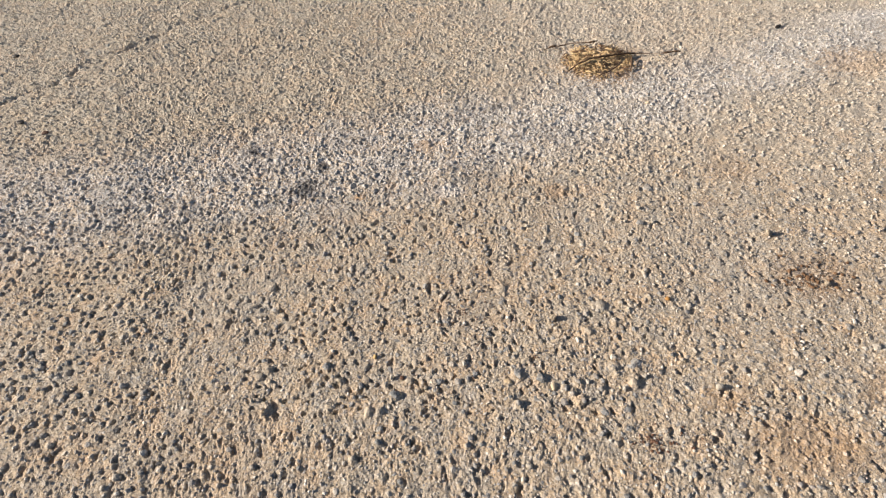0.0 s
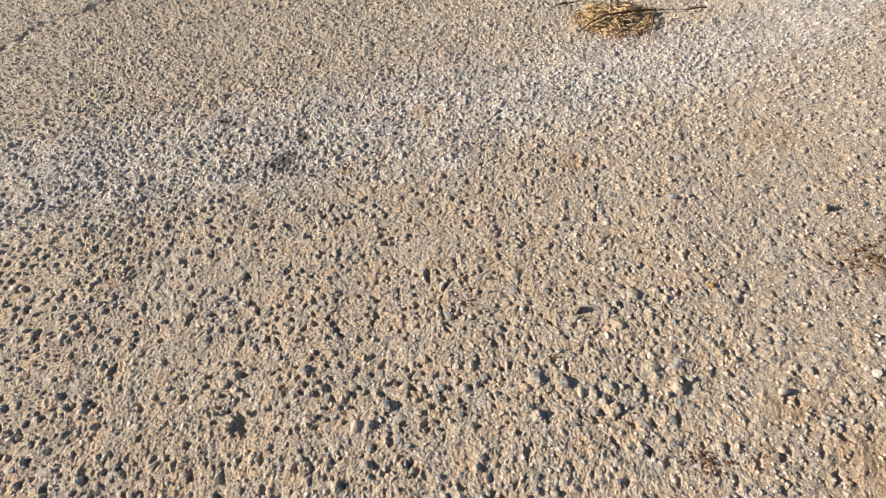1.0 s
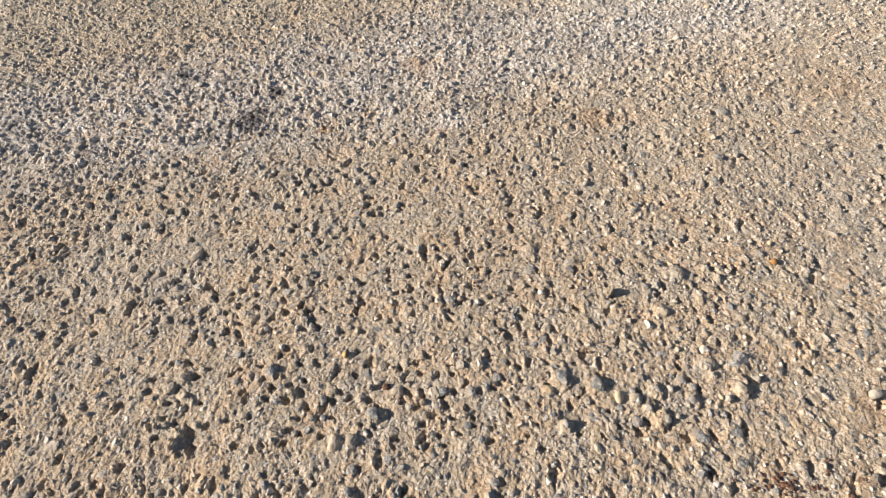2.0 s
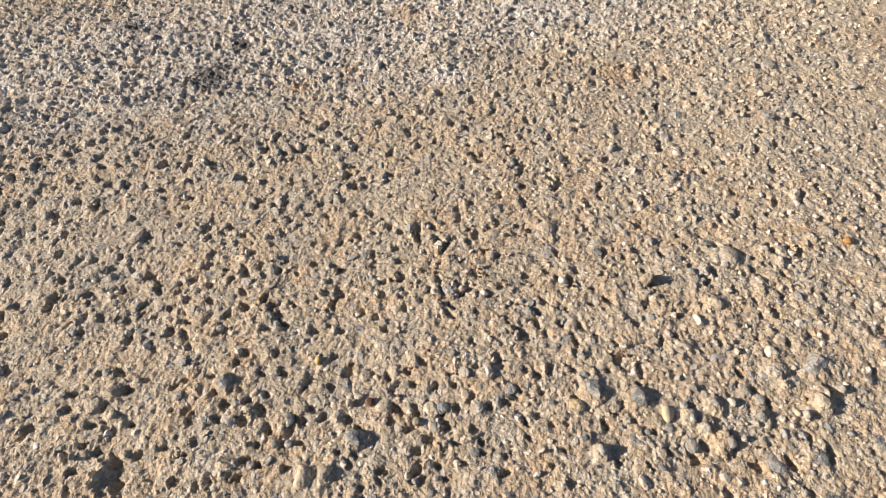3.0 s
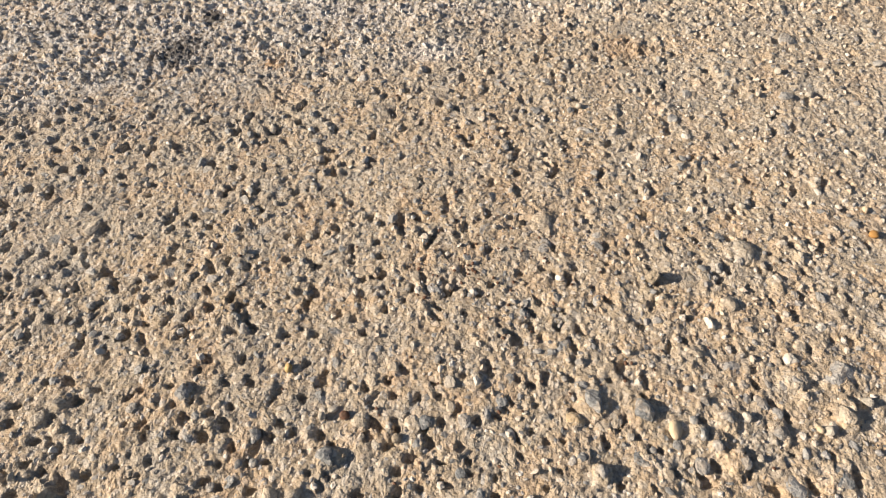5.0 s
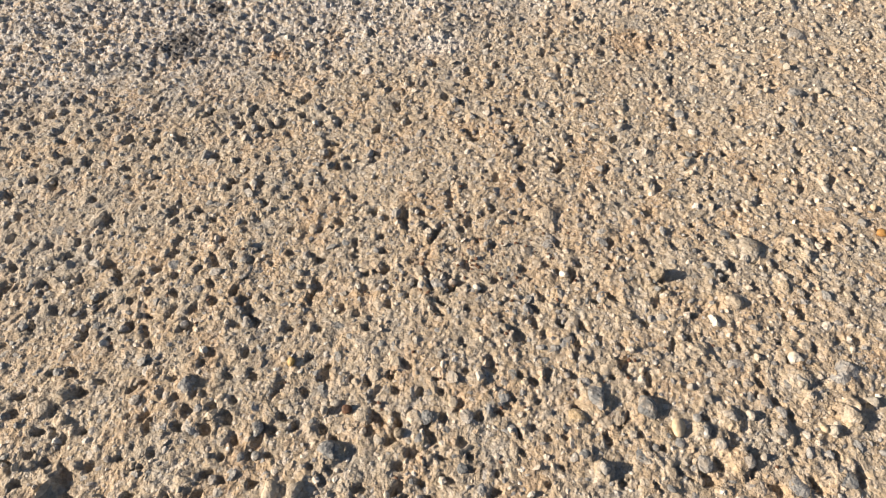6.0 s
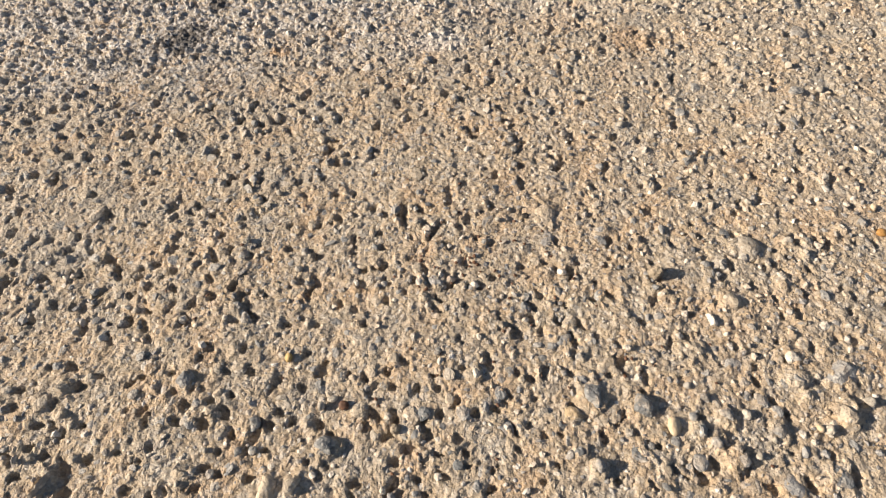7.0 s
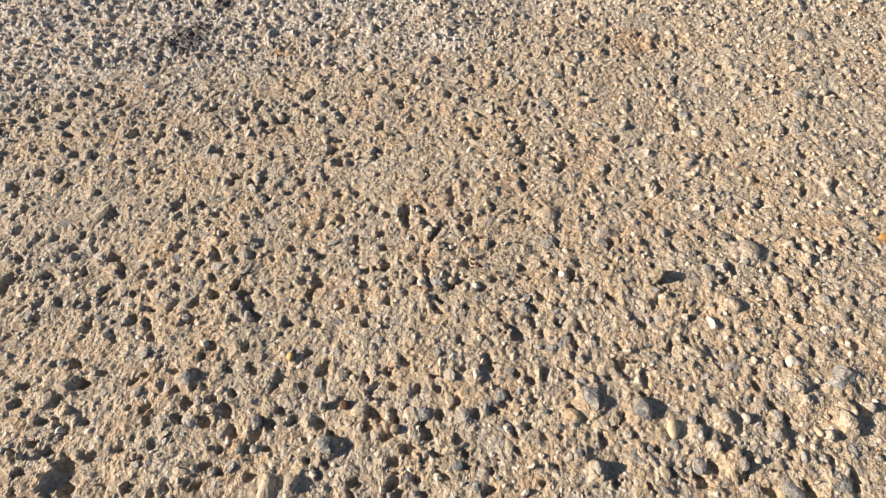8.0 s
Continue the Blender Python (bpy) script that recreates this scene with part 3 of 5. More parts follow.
socket(-41.0, 195.1, 3.1, 3.1, 1.4)
stone(-45.4, 195.5, 4.4, 4.8, 0.7, 24, TAN)
socket(-67.5, 195.6, 2.2, 2.5, 1.1)
stone(-70.9, 195.9, 3.5, 3.9, 0.5, -10, TAN)
socket(-74.2, 196.3, 2.2, 1.9, 1.1)
stone(-77.4, 196.6, 2.7, 2.9, 0.5, 18, GREY)
socket(-40.6, 188.0, 3.6, 4.5, 1.5)
stone(-46.0, 188.5, 6.4, 6.9, 0.8, 19, TAN)
socket(-55.6, 188.3, 3.9, 3.6, 1.5)
stone(-61.0, 188.7, 5.2, 5.5, 0.9, -17, TAN)
socket(-56.6, 184.3, 2.4, 2.9, 1.2)
stone(-60.4, 184.7, 4.3, 4.5, 0.6, -10, TAN)
socket(-32.3, 189.5, 2.7, 2.1, 1.3)
stone(-36.0, 189.8, 3.0, 3.2, 0.6, -6, GREY)
socket(-28.9, 183.9, 3.0, 2.0, 1.4)
stone(-32.9, 184.2, 3.2, 3.1, 0.7, -26, GREY)
socket(-23.4, 197.9, 4.6, 1.9, 1.5)
stone(-29.3, 198.2, 4.9, 2.9, 1.1, 28, TAN)
socket(-95.2, 190.9, 3.1, 2.2, 1.4)
stone(-99.4, 191.2, 3.3, 3.3, 0.7, -27, TAN)
socket(-12.6, 243.7, 3.4, 1.6, 1.5)
stone(-17.1, 244.0, 3.7, 3.1, 0.8, -22, TAN)
socket(-13.1, 231.7, 2.3, 2.2, 1.1)
stone(-16.4, 232.1, 2.8, 3.4, 0.5, 10, TAN)
socket(-15.7, 218.6, 2.3, 3.5, 1.1)
stone(-19.5, 219.0, 4.6, 5.3, 0.5, 22, TAN)
socket(-8.8, 212.8, 3.8, 4.4, 1.5)
stone(-14.2, 213.3, 5.9, 6.7, 0.8, 11, GREY)
socket(-1.4, 214.9, 2.5, 3.1, 1.2)
stone(-5.3, 215.3, 4.1, 4.7, 0.6, -2, GREY)
socket(4.9, 220.5, 1.6, 3.9, 0.9)
stone(1.6, 220.9, 5.0, 5.9, 0.4, 15, GREY)
socket(9.5, 228.7, 2.0, 4.0, 1.0)
stone(5.9, 229.2, 5.1, 6.2, 0.5, -17, GREY)
socket(14.9, 226.2, 3.2, 2.9, 1.5)
stone(10.5, 226.6, 3.7, 4.4, 0.8, -17, TAN)
socket(15.1, 218.0, 2.2, 2.8, 1.1)
stone(11.6, 218.3, 3.6, 4.3, 0.5, -29, TAN)
socket(51.8, 231.3, 4.5, 6.3, 1.5)
stone(45.3, 232.0, 7.9, 9.7, 1.1, -23, TAN)
socket(47.3, 227.3, 2.6, 2.9, 1.2)
stone(43.5, 227.7, 3.7, 4.5, 0.6, 23, GREY)
socket(39.9, 203.0, 2.7, 5.2, 1.3)
stone(35.2, 203.6, 6.9, 7.9, 0.7, 3, GREY)
socket(58.2, 219.3, 2.2, 1.8, 1.1)
stone(55.1, 219.6, 2.5, 2.8, 0.5, -20, TAN)
socket(45.0, 208.3, 1.8, 6.0, 1.0)
stone(40.8, 208.9, 7.9, 9.2, 0.5, -10, TAN)
socket(48.7, 210.5, 1.8, 5.0, 1.0)
stone(44.8, 211.0, 6.6, 7.7, 0.5, 16, TAN)
socket(-13.6, 198.3, 4.3, 2.5, 1.5)
stone(-19.1, 198.7, 4.6, 3.9, 0.9, 25, GREY)
socket(-13.1, 193.6, 1.8, 3.1, 0.9)
stone(-16.4, 193.9, 4.3, 4.7, 0.4, -28, GREY)
socket(-3.4, 191.4, 2.7, 3.6, 1.3)
stone(-7.6, 191.8, 5.1, 5.6, 0.6, -28, GREY)
socket(-4.5, 185.5, 4.4, 3.5, 1.5)
stone(-10.2, 185.9, 5.0, 5.4, 1.0, 6, GREY)
socket(6.2, 205.8, 2.2, 5.9, 1.1)
stone(1.7, 206.4, 8.0, 9.0, 0.6, 4, GREY)
socket(6.8, 199.4, 2.4, 3.8, 1.2)
stone(2.8, 199.9, 5.2, 5.8, 0.6, 6, TAN)
socket(11.9, 207.5, 2.5, 2.3, 1.2)
stone(8.3, 207.8, 3.1, 3.5, 0.6, -22, GREY)
socket(17.0, 204.6, 2.1, 2.6, 1.1)
stone(13.7, 204.9, 3.5, 4.0, 0.5, -25, TAN)
socket(23.5, 204.0, 1.8, 1.9, 1.0)
stone(20.6, 204.3, 2.6, 3.0, 0.4, 23, GREY)
socket(15.2, 187.1, 2.3, 2.1, 1.1)
stone(11.8, 187.4, 2.9, 3.2, 0.6, -12, TAN)
socket(21.2, 193.0, 2.7, 2.1, 1.3)
stone(17.5, 193.3, 3.0, 3.3, 0.6, 20, TAN)
socket(52.9, 203.9, 1.8, 2.9, 0.9)
stone(49.7, 204.2, 3.9, 4.5, 0.4, 28, TAN)
socket(60.5, 198.4, 2.7, 2.2, 1.3)
stone(56.8, 198.7, 3.0, 3.4, 0.6, -7, GREY)
socket(54.4, 185.5, 1.7, 3.8, 0.9)
stone(50.9, 185.9, 5.3, 5.9, 0.4, -7, TAN)
socket(42.4, 186.7, 2.9, 2.4, 1.3)
stone(38.4, 187.0, 3.3, 3.6, 0.7, 21, GREY)
socket(34.5, 243.2, 2.7, 5.9, 1.3)
stone(29.7, 243.8, 7.2, 9.0, 0.7, -24, GREY)
socket(74.2, 239.5, 2.6, 5.8, 1.2)
stone(69.6, 240.1, 7.0, 9.0, 0.6, 25, TAN)
socket(79.1, 208.7, 2.7, 2.7, 1.3)
stone(75.3, 209.1, 3.5, 4.1, 0.6, 18, GREY)
socket(111.7, 209.1, 2.4, 3.8, 1.2)
stone(107.8, 209.5, 4.7, 5.8, 0.6, -8, GREY)
socket(108.0, 213.6, 3.6, 4.6, 1.5)
stone(102.8, 214.1, 5.7, 7.0, 0.8, 30, GREY)
socket(79.1, 192.0, 3.8, 4.6, 1.5)
stone(73.6, 192.5, 6.2, 7.1, 0.8, -5, GREY)
socket(98.0, 182.9, 5.1, 3.9, 1.5)
stone(91.7, 183.4, 5.4, 5.9, 1.1, 13, GREY)
socket(112.0, 182.7, 5.0, 6.0, 1.5)
stone(105.1, 183.3, 8.0, 9.2, 1.1, -3, GREY)
socket(128.8, 185.3, 3.4, 6.8, 1.5)
stone(123.2, 185.9, 8.8, 10.4, 0.8, 8, GREY)
socket(63.8, 190.3, 2.3, 4.6, 1.1)
stone(59.7, 190.7, 6.2, 7.0, 0.6, 8, TAN)
socket(68.1, 187.2, 1.7, 1.5, 0.9)
stone(65.5, 187.5, 2.3, 2.4, 0.4, 26, GREY)
socket(102.0, 216.0, 2.5, 2.8, 1.2)
stone(98.4, 216.4, 3.5, 4.3, 0.6, -1, GREY)
socket(103.9, 221.7, 3.1, 3.6, 1.4)
stone(99.5, 222.1, 4.4, 5.6, 0.7, -23, GREY)
socket(119.1, 230.9, 2.2, 3.4, 1.1)
stone(115.6, 231.2, 4.1, 5.3, 0.5, -20, TAN)
socket(131.0, 235.5, 2.2, 3.9, 1.1)
stone(127.4, 235.9, 4.6, 6.0, 0.5, -19, TAN)
socket(142.7, 238.9, 2.2, 2.8, 1.1)
stone(139.4, 239.3, 3.2, 4.3, 0.5, -10, TAN)
socket(105.5, 227.6, 2.2, 2.6, 1.1)
stone(102.3, 227.9, 3.2, 4.0, 0.5, -14, TAN)
socket(108.6, 194.5, 2.0, 2.2, 1.0)
stone(105.6, 194.8, 2.9, 3.4, 0.5, 13, TAN)
socket(122.1, 189.3, 2.0, 2.5, 1.0)
stone(119.0, 189.6, 3.2, 3.8, 0.5, 9, TAN)
socket(118.2, 238.3, 2.3, 2.4, 1.1)
stone(115.0, 238.6, 2.8, 3.6, 0.5, 3, TAN)
socket(-242.2, 349.7, 4.1, 5.4, 1.5)
stone(-247.9, 350.4, 5.2, 8.3, 0.9, 17, GREY)
socket(-252.4, 340.2, 4.5, 4.6, 1.5)
stone(-258.3, 340.8, 4.8, 7.1, 1.0, 6, GREY)
socket(-192.5, 320.4, 4.3, 7.6, 1.5)
stone(-199.1, 321.3, 7.9, 11.8, 1.0, -25, TAN)
socket(-203.5, 334.1, 3.1, 5.6, 1.4)
stone(-208.3, 334.7, 5.7, 8.6, 0.7, -5, TAN)
socket(-238.6, 311.5, 3.4, 5.3, 1.5)
stone(-243.7, 312.1, 5.5, 8.2, 0.8, -9, TAN)
socket(-203.2, 307.7, 2.5, 4.5, 1.2)
stone(-207.3, 308.2, 4.8, 6.9, 0.6, 29, TAN)
socket(-216.9, 305.4, 2.9, 4.0, 1.3)
stone(-221.3, 305.9, 4.2, 6.1, 0.7, 11, TAN)
socket(-205.7, 299.9, 4.9, 2.7, 1.5)
stone(-212.1, 300.4, 5.3, 4.4, 1.1, 24, TAN)
socket(-231.0, 294.1, 3.7, 4.4, 1.5)
stone(-236.2, 294.6, 4.7, 6.8, 0.8, 3, GREY)
socket(-193.8, 297.7, 2.9, 4.3, 1.3)
stone(-198.2, 298.2, 4.7, 6.6, 0.7, 17, GREY)
socket(-183.2, 293.4, 6.0, 4.7, 1.5)
stone(-190.8, 294.0, 6.5, 7.3, 1.4, 4, PALE)
socket(-229.7, 282.8, 7.2, 5.8, 1.5)
stone(-238.8, 283.5, 7.7, 8.9, 1.6, 17, TAN)
socket(-212.3, 283.8, 4.8, 4.7, 1.5)
stone(-218.5, 284.3, 5.1, 7.2, 1.1, 7, GREY)
socket(-209.0, 261.6, 3.0, 4.7, 1.4)
stone(-213.8, 262.2, 5.4, 7.3, 0.7, -6, GREY)
socket(-213.0, 261.8, 3.4, 5.2, 1.5)
stone(-218.3, 262.3, 6.0, 8.1, 0.8, 16, TAN)
socket(-175.9, 287.3, 3.6, 4.1, 1.5)
stone(-180.9, 287.8, 4.5, 6.3, 0.8, 29, TAN)
socket(-165.0, 287.5, 2.4, 3.5, 1.1)
stone(-168.8, 288.0, 4.0, 5.5, 0.6, -22, TAN)
socket(-159.0, 289.3, 2.8, 3.6, 1.3)
stone(-163.2, 289.7, 4.0, 5.5, 0.7, 6, TAN)
socket(-165.0, 282.8, 2.3, 2.5, 1.1)
stone(-168.5, 283.1, 3.1, 4.0, 0.6, -19, TAN)
socket(-152.3, 297.9, 3.2, 4.2, 1.4)
stone(-157.0, 298.4, 4.6, 6.5, 0.8, -18, TAN)
socket(-141.5, 294.2, 3.2, 2.6, 1.4)
stone(-145.8, 294.6, 3.4, 4.1, 0.7, 10, TAN)
socket(-148.8, 284.7, 3.1, 2.5, 1.4)
stone(-153.1, 285.1, 3.4, 4.0, 0.7, -25, TAN)
socket(-127.5, 270.2, 3.8, 6.0, 1.5)
stone(-133.3, 270.9, 7.0, 9.2, 0.8, -10, TAN)
socket(-136.0, 266.1, 2.6, 5.5, 1.2)
stone(-140.6, 266.7, 6.4, 8.4, 0.6, -10, TAN)
socket(-167.2, 273.0, 3.8, 3.8, 1.5)
stone(-172.4, 273.5, 4.4, 5.9, 0.8, 23, TAN)
socket(-146.2, 275.3, 3.8, 3.3, 1.5)
stone(-151.3, 275.8, 4.1, 5.1, 0.8, -29, TAN)
socket(-201.5, 269.6, 2.7, 4.9, 1.3)
stone(-206.0, 270.1, 5.5, 7.5, 0.6, 18, TAN)
socket(-192.5, 267.8, 3.8, 3.3, 1.5)
stone(-197.6, 268.3, 4.1, 5.2, 0.8, 18, GREY)
socket(-156.6, 264.7, 4.1, 1.8, 1.5)
stone(-162.0, 265.0, 4.4, 3.7, 0.9, -20, TAN)
socket(-201.6, 285.0, 4.4, 2.1, 1.5)
stone(-207.3, 285.4, 4.7, 4.2, 1.0, 29, TAN)
socket(-138.7, 256.2, 2.9, 3.1, 1.3)
stone(-142.8, 256.6, 3.7, 4.7, 0.7, 30, TAN)
socket(-136.9, 318.1, 4.2, 3.9, 1.5)
stone(-142.3, 318.7, 4.5, 6.1, 0.9, 16, TAN)
socket(-145.9, 324.0, 2.5, 4.6, 1.2)
stone(-150.1, 324.6, 4.8, 7.1, 0.6, -20, TAN)
socket(-171.0, 313.4, 4.2, 2.8, 1.5)
stone(-176.5, 313.9, 4.5, 4.5, 0.9, 11, GREY)
socket(-129.8, 279.4, 2.7, 3.4, 1.3)
stone(-133.7, 279.8, 3.8, 5.2, 0.6, 15, GREY)
socket(-174.5, 340.6, 3.5, 3.1, 1.5)
stone(-179.2, 341.1, 3.8, 5.0, 0.8, 17, TAN)
socket(-130.0, 342.5, 4.4, 4.3, 1.5)
stone(-135.7, 343.1, 4.7, 6.6, 1.0, 21, TAN)
socket(-115.8, 339.9, 3.5, 4.2, 1.5)
stone(-120.6, 340.4, 4.3, 6.5, 0.8, 11, PALE)
socket(-95.7, 337.0, 3.0, 4.1, 1.4)
stone(-100.0, 337.5, 4.3, 6.4, 0.7, -16, TAN)
socket(-82.4, 339.5, 2.6, 4.8, 1.2)
stone(-86.5, 340.1, 4.9, 7.3, 0.6, 12, GREY)
socket(-91.6, 329.1, 2.9, 4.0, 1.4)
stone(-95.9, 329.7, 4.2, 6.2, 0.7, -8, TAN)
socket(-75.1, 328.4, 3.3, 3.4, 1.5)
stone(-79.6, 328.9, 3.6, 5.3, 0.8, 15, GREY)
socket(-66.3, 328.0, 2.9, 2.8, 1.3)
stone(-70.3, 328.4, 3.3, 4.5, 0.7, 8, TAN)
socket(-112.2, 327.0, 2.9, 4.0, 1.4)
stone(-116.5, 327.5, 4.2, 6.2, 0.7, 24, GREY)
socket(-120.1, 313.8, 2.9, 3.3, 1.3)
stone(-124.1, 314.3, 3.5, 5.1, 0.7, 0, GREY)
socket(-123.4, 295.1, 3.6, 4.1, 1.5)
stone(-128.3, 295.7, 4.5, 6.3, 0.8, -13, TAN)
socket(-112.9, 291.5, 3.1, 3.5, 1.4)
stone(-117.3, 291.9, 3.9, 5.4, 0.7, 5, GREY)
socket(-95.6, 295.7, 2.8, 3.5, 1.3)
stone(-99.7, 296.2, 3.9, 5.4, 0.7, -15, GREY)
socket(-96.2, 308.7, 2.4, 3.7, 1.2)
stone(-99.9, 309.1, 4.0, 5.7, 0.6, -2, TAN)
socket(-81.9, 308.8, 2.4, 4.2, 1.2)
stone(-85.8, 309.3, 4.6, 6.5, 0.6, 7, TAN)
socket(-72.1, 312.6, 3.2, 4.3, 1.5)
stone(-76.8, 313.1, 4.6, 6.6, 0.8, -6, TAN)
socket(-63.9, 299.5, 2.7, 4.0, 1.3)
stone(-68.1, 300.0, 4.5, 6.2, 0.7, 7, GREY)
socket(-50.9, 301.4, 2.7, 3.0, 1.3)
stone(-54.8, 301.8, 3.4, 4.7, 0.6, 1, TAN)
socket(-49.7, 293.4, 2.7, 2.0, 1.3)
stone(-53.4, 293.7, 3.0, 3.9, 0.6, 28, GREY)
socket(-80.8, 290.3, 3.9, 4.4, 1.5)
stone(-86.1, 290.9, 5.0, 6.8, 0.8, 6, TAN)
socket(-63.1, 291.3, 3.5, 3.4, 1.5)
stone(-67.8, 291.7, 3.9, 5.3, 0.8, 25, TAN)
socket(-51.3, 282.9, 5.7, 2.4, 1.5)
stone(-58.4, 283.4, 6.1, 3.8, 1.2, -1, TAN)
socket(-118.7, 274.4, 5.7, 3.7, 1.5)
stone(-125.9, 275.0, 6.1, 5.8, 1.3, 24, GREY)
socket(-103.9, 271.0, 2.2, 3.2, 1.1)
stone(-107.5, 271.4, 3.7, 4.9, 0.5, -21, TAN)
socket(-82.5, 270.3, 3.3, 5.9, 1.5)
stone(-87.8, 270.9, 6.9, 9.0, 0.8, -26, TAN)
socket(-46.8, 264.7, 2.9, 4.3, 1.3)
stone(-51.3, 265.2, 5.2, 6.7, 0.7, 27, TAN)
socket(-32.2, 315.6, 2.8, 3.2, 1.3)
stone(-36.2, 316.0, 3.4, 4.9, 0.7, -6, TAN)
socket(-35.8, 287.1, 2.7, 2.4, 1.2)
stone(-39.5, 287.4, 3.0, 3.8, 0.6, 11, TAN)
socket(-29.1, 280.6, 2.2, 4.6, 1.1)
stone(-33.0, 281.1, 5.3, 7.1, 0.5, 13, TAN)
socket(-32.8, 274.6, 2.9, 3.6, 1.4)
stone(-37.1, 275.1, 4.2, 5.6, 0.7, -14, TAN)
socket(-23.3, 264.9, 4.7, 1.7, 1.5)
stone(-29.3, 265.2, 5.0, 3.5, 1.1, -15, TAN)
socket(-105.3, 258.0, 3.3, 4.3, 1.5)
stone(-110.2, 258.5, 5.2, 6.6, 0.8, 15, GREY)
socket(-90.7, 254.8, 3.2, 3.4, 1.5)
stone(-95.2, 255.2, 4.1, 5.2, 0.8, -28, TAN)
socket(-76.5, 254.4, 3.6, 2.9, 1.5)
stone(-81.3, 254.8, 3.8, 4.5, 0.8, -25, TAN)
socket(-56.2, 253.8, 3.5, 2.5, 1.5)
stone(-60.9, 254.1, 3.8, 3.8, 0.8, -26, TAN)
socket(-29.7, 337.8, 2.1, 7.0, 1.0)
stone(-34.0, 338.6, 7.2, 10.8, 0.5, 7, TAN)
socket(-55.3, 318.3, 3.3, 3.8, 1.5)
stone(-59.8, 318.8, 4.1, 5.9, 0.8, 14, TAN)
socket(-38.1, 268.8, 1.8, 2.6, 1.0)
stone(-41.1, 269.2, 3.1, 4.1, 0.4, 27, GREY)
socket(-60.8, 260.9, 2.5, 3.0, 1.2)
stone(-64.5, 261.3, 3.6, 4.6, 0.6, 4, TAN)
socket(7.5, 336.1, 2.9, 4.1, 1.3)
stone(3.3, 336.6, 4.1, 6.2, 0.7, 13, TAN)
socket(21.3, 327.1, 2.0, 2.8, 1.0)
stone(18.1, 327.5, 3.2, 4.5, 0.5, -21, TAN)
socket(33.3, 294.2, 2.6, 7.4, 1.2)
stone(28.4, 294.9, 8.1, 11.3, 0.7, -21, GREY)
socket(16.0, 280.5, 2.6, 2.3, 1.2)
stone(12.4, 280.9, 2.9, 3.7, 0.6, -1, TAN)
socket(26.6, 281.7, 2.9, 4.7, 1.3)
stone(22.2, 282.2, 5.3, 7.1, 0.7, -7, TAN)
socket(2.6, 274.9, 3.6, 2.7, 1.5)
stone(-2.1, 275.3, 3.9, 4.2, 0.8, 22, TAN)
socket(37.2, 273.7, 1.8, 5.9, 0.9)
stone(33.4, 274.3, 6.7, 9.0, 0.5, 1, TAN)
socket(30.7, 260.3, 3.5, 2.1, 1.5)
stone(26.1, 260.7, 3.7, 3.4, 0.8, 11, TAN)
socket(45.8, 261.8, 2.8, 3.4, 1.3)
stone(41.8, 262.3, 4.0, 5.3, 0.7, -10, GREY)
socket(53.6, 263.0, 3.1, 4.3, 1.4)
stone(49.0, 263.5, 5.0, 6.6, 0.7, -26, GREY)
socket(58.4, 291.6, 2.6, 4.9, 1.2)
stone(54.2, 292.1, 5.3, 7.5, 0.6, 29, GREY)
socket(3.5, 252.0, 1.7, 6.5, 0.9)
stone(-0.6, 252.6, 7.9, 10.0, 0.5, 23, TAN)
socket(29.6, 251.2, 3.4, 3.7, 1.5)
stone(24.9, 251.7, 4.4, 5.6, 0.8, -12, TAN)
socket(38.0, 251.0, 2.7, 4.9, 1.3)
stone(33.5, 251.5, 5.9, 7.5, 0.7, -25, TAN)
socket(64.7, 250.2, 3.0, 3.7, 1.4)
stone(60.4, 250.7, 4.3, 5.6, 0.7, 21, TAN)
socket(81.4, 325.2, 3.2, 2.8, 1.4)
stone(77.2, 325.6, 3.4, 4.5, 0.7, 19, GREY)
socket(68.2, 314.9, 3.5, 1.6, 1.5)
stone(63.6, 315.3, 3.7, 4.3, 0.8, -16, TAN)
socket(56.7, 282.2, 2.2, 2.3, 1.1)
stone(53.5, 282.5, 2.9, 3.7, 0.5, -1, TAN)
socket(48.4, 270.4, 2.5, 2.2, 1.2)
stone(44.9, 270.7, 2.8, 3.6, 0.6, -19, TAN)
socket(-18.3, 272.6, 3.7, 5.4, 1.5)
stone(-23.7, 273.2, 6.3, 8.3, 0.8, 30, GREY)
socket(-4.3, 269.2, 2.5, 2.6, 1.2)
stone(-7.9, 269.6, 3.1, 4.1, 0.6, -10, GREY)
socket(-11.0, 260.8, 2.8, 2.5, 1.3)
stone(-14.8, 261.1, 3.0, 3.9, 0.7, 20, TAN)
socket(-4.4, 297.3, 2.7, 3.0, 1.3)
stone(-8.2, 297.7, 3.3, 4.6, 0.6, -19, TAN)
socket(116.9, 292.6, 2.9, 5.0, 1.3)
stone(112.5, 293.2, 5.2, 7.7, 0.7, 7, GREY)
socket(86.9, 288.9, 2.2, 4.9, 1.1)
stone(83.1, 289.5, 5.2, 7.5, 0.5, 25, GREY)
socket(101.2, 293.2, 2.6, 3.0, 1.2)
stone(97.6, 293.6, 3.1, 4.6, 0.6, 26, TAN)
socket(99.0, 299.8, 3.0, 2.0, 1.4)
stone(95.0, 300.2, 3.2, 4.1, 0.7, 6, GREY)
socket(137.1, 279.3, 2.5, 3.3, 1.2)
stone(133.5, 279.7, 3.5, 5.1, 0.6, 19, TAN)
socket(144.0, 273.1, 3.8, 3.7, 1.5)
stone(139.1, 273.5, 4.1, 5.7, 0.8, -17, GREY)
socket(104.4, 271.5, 2.8, 2.7, 1.3)
stone(100.6, 271.8, 3.0, 4.2, 0.7, 5, GREY)
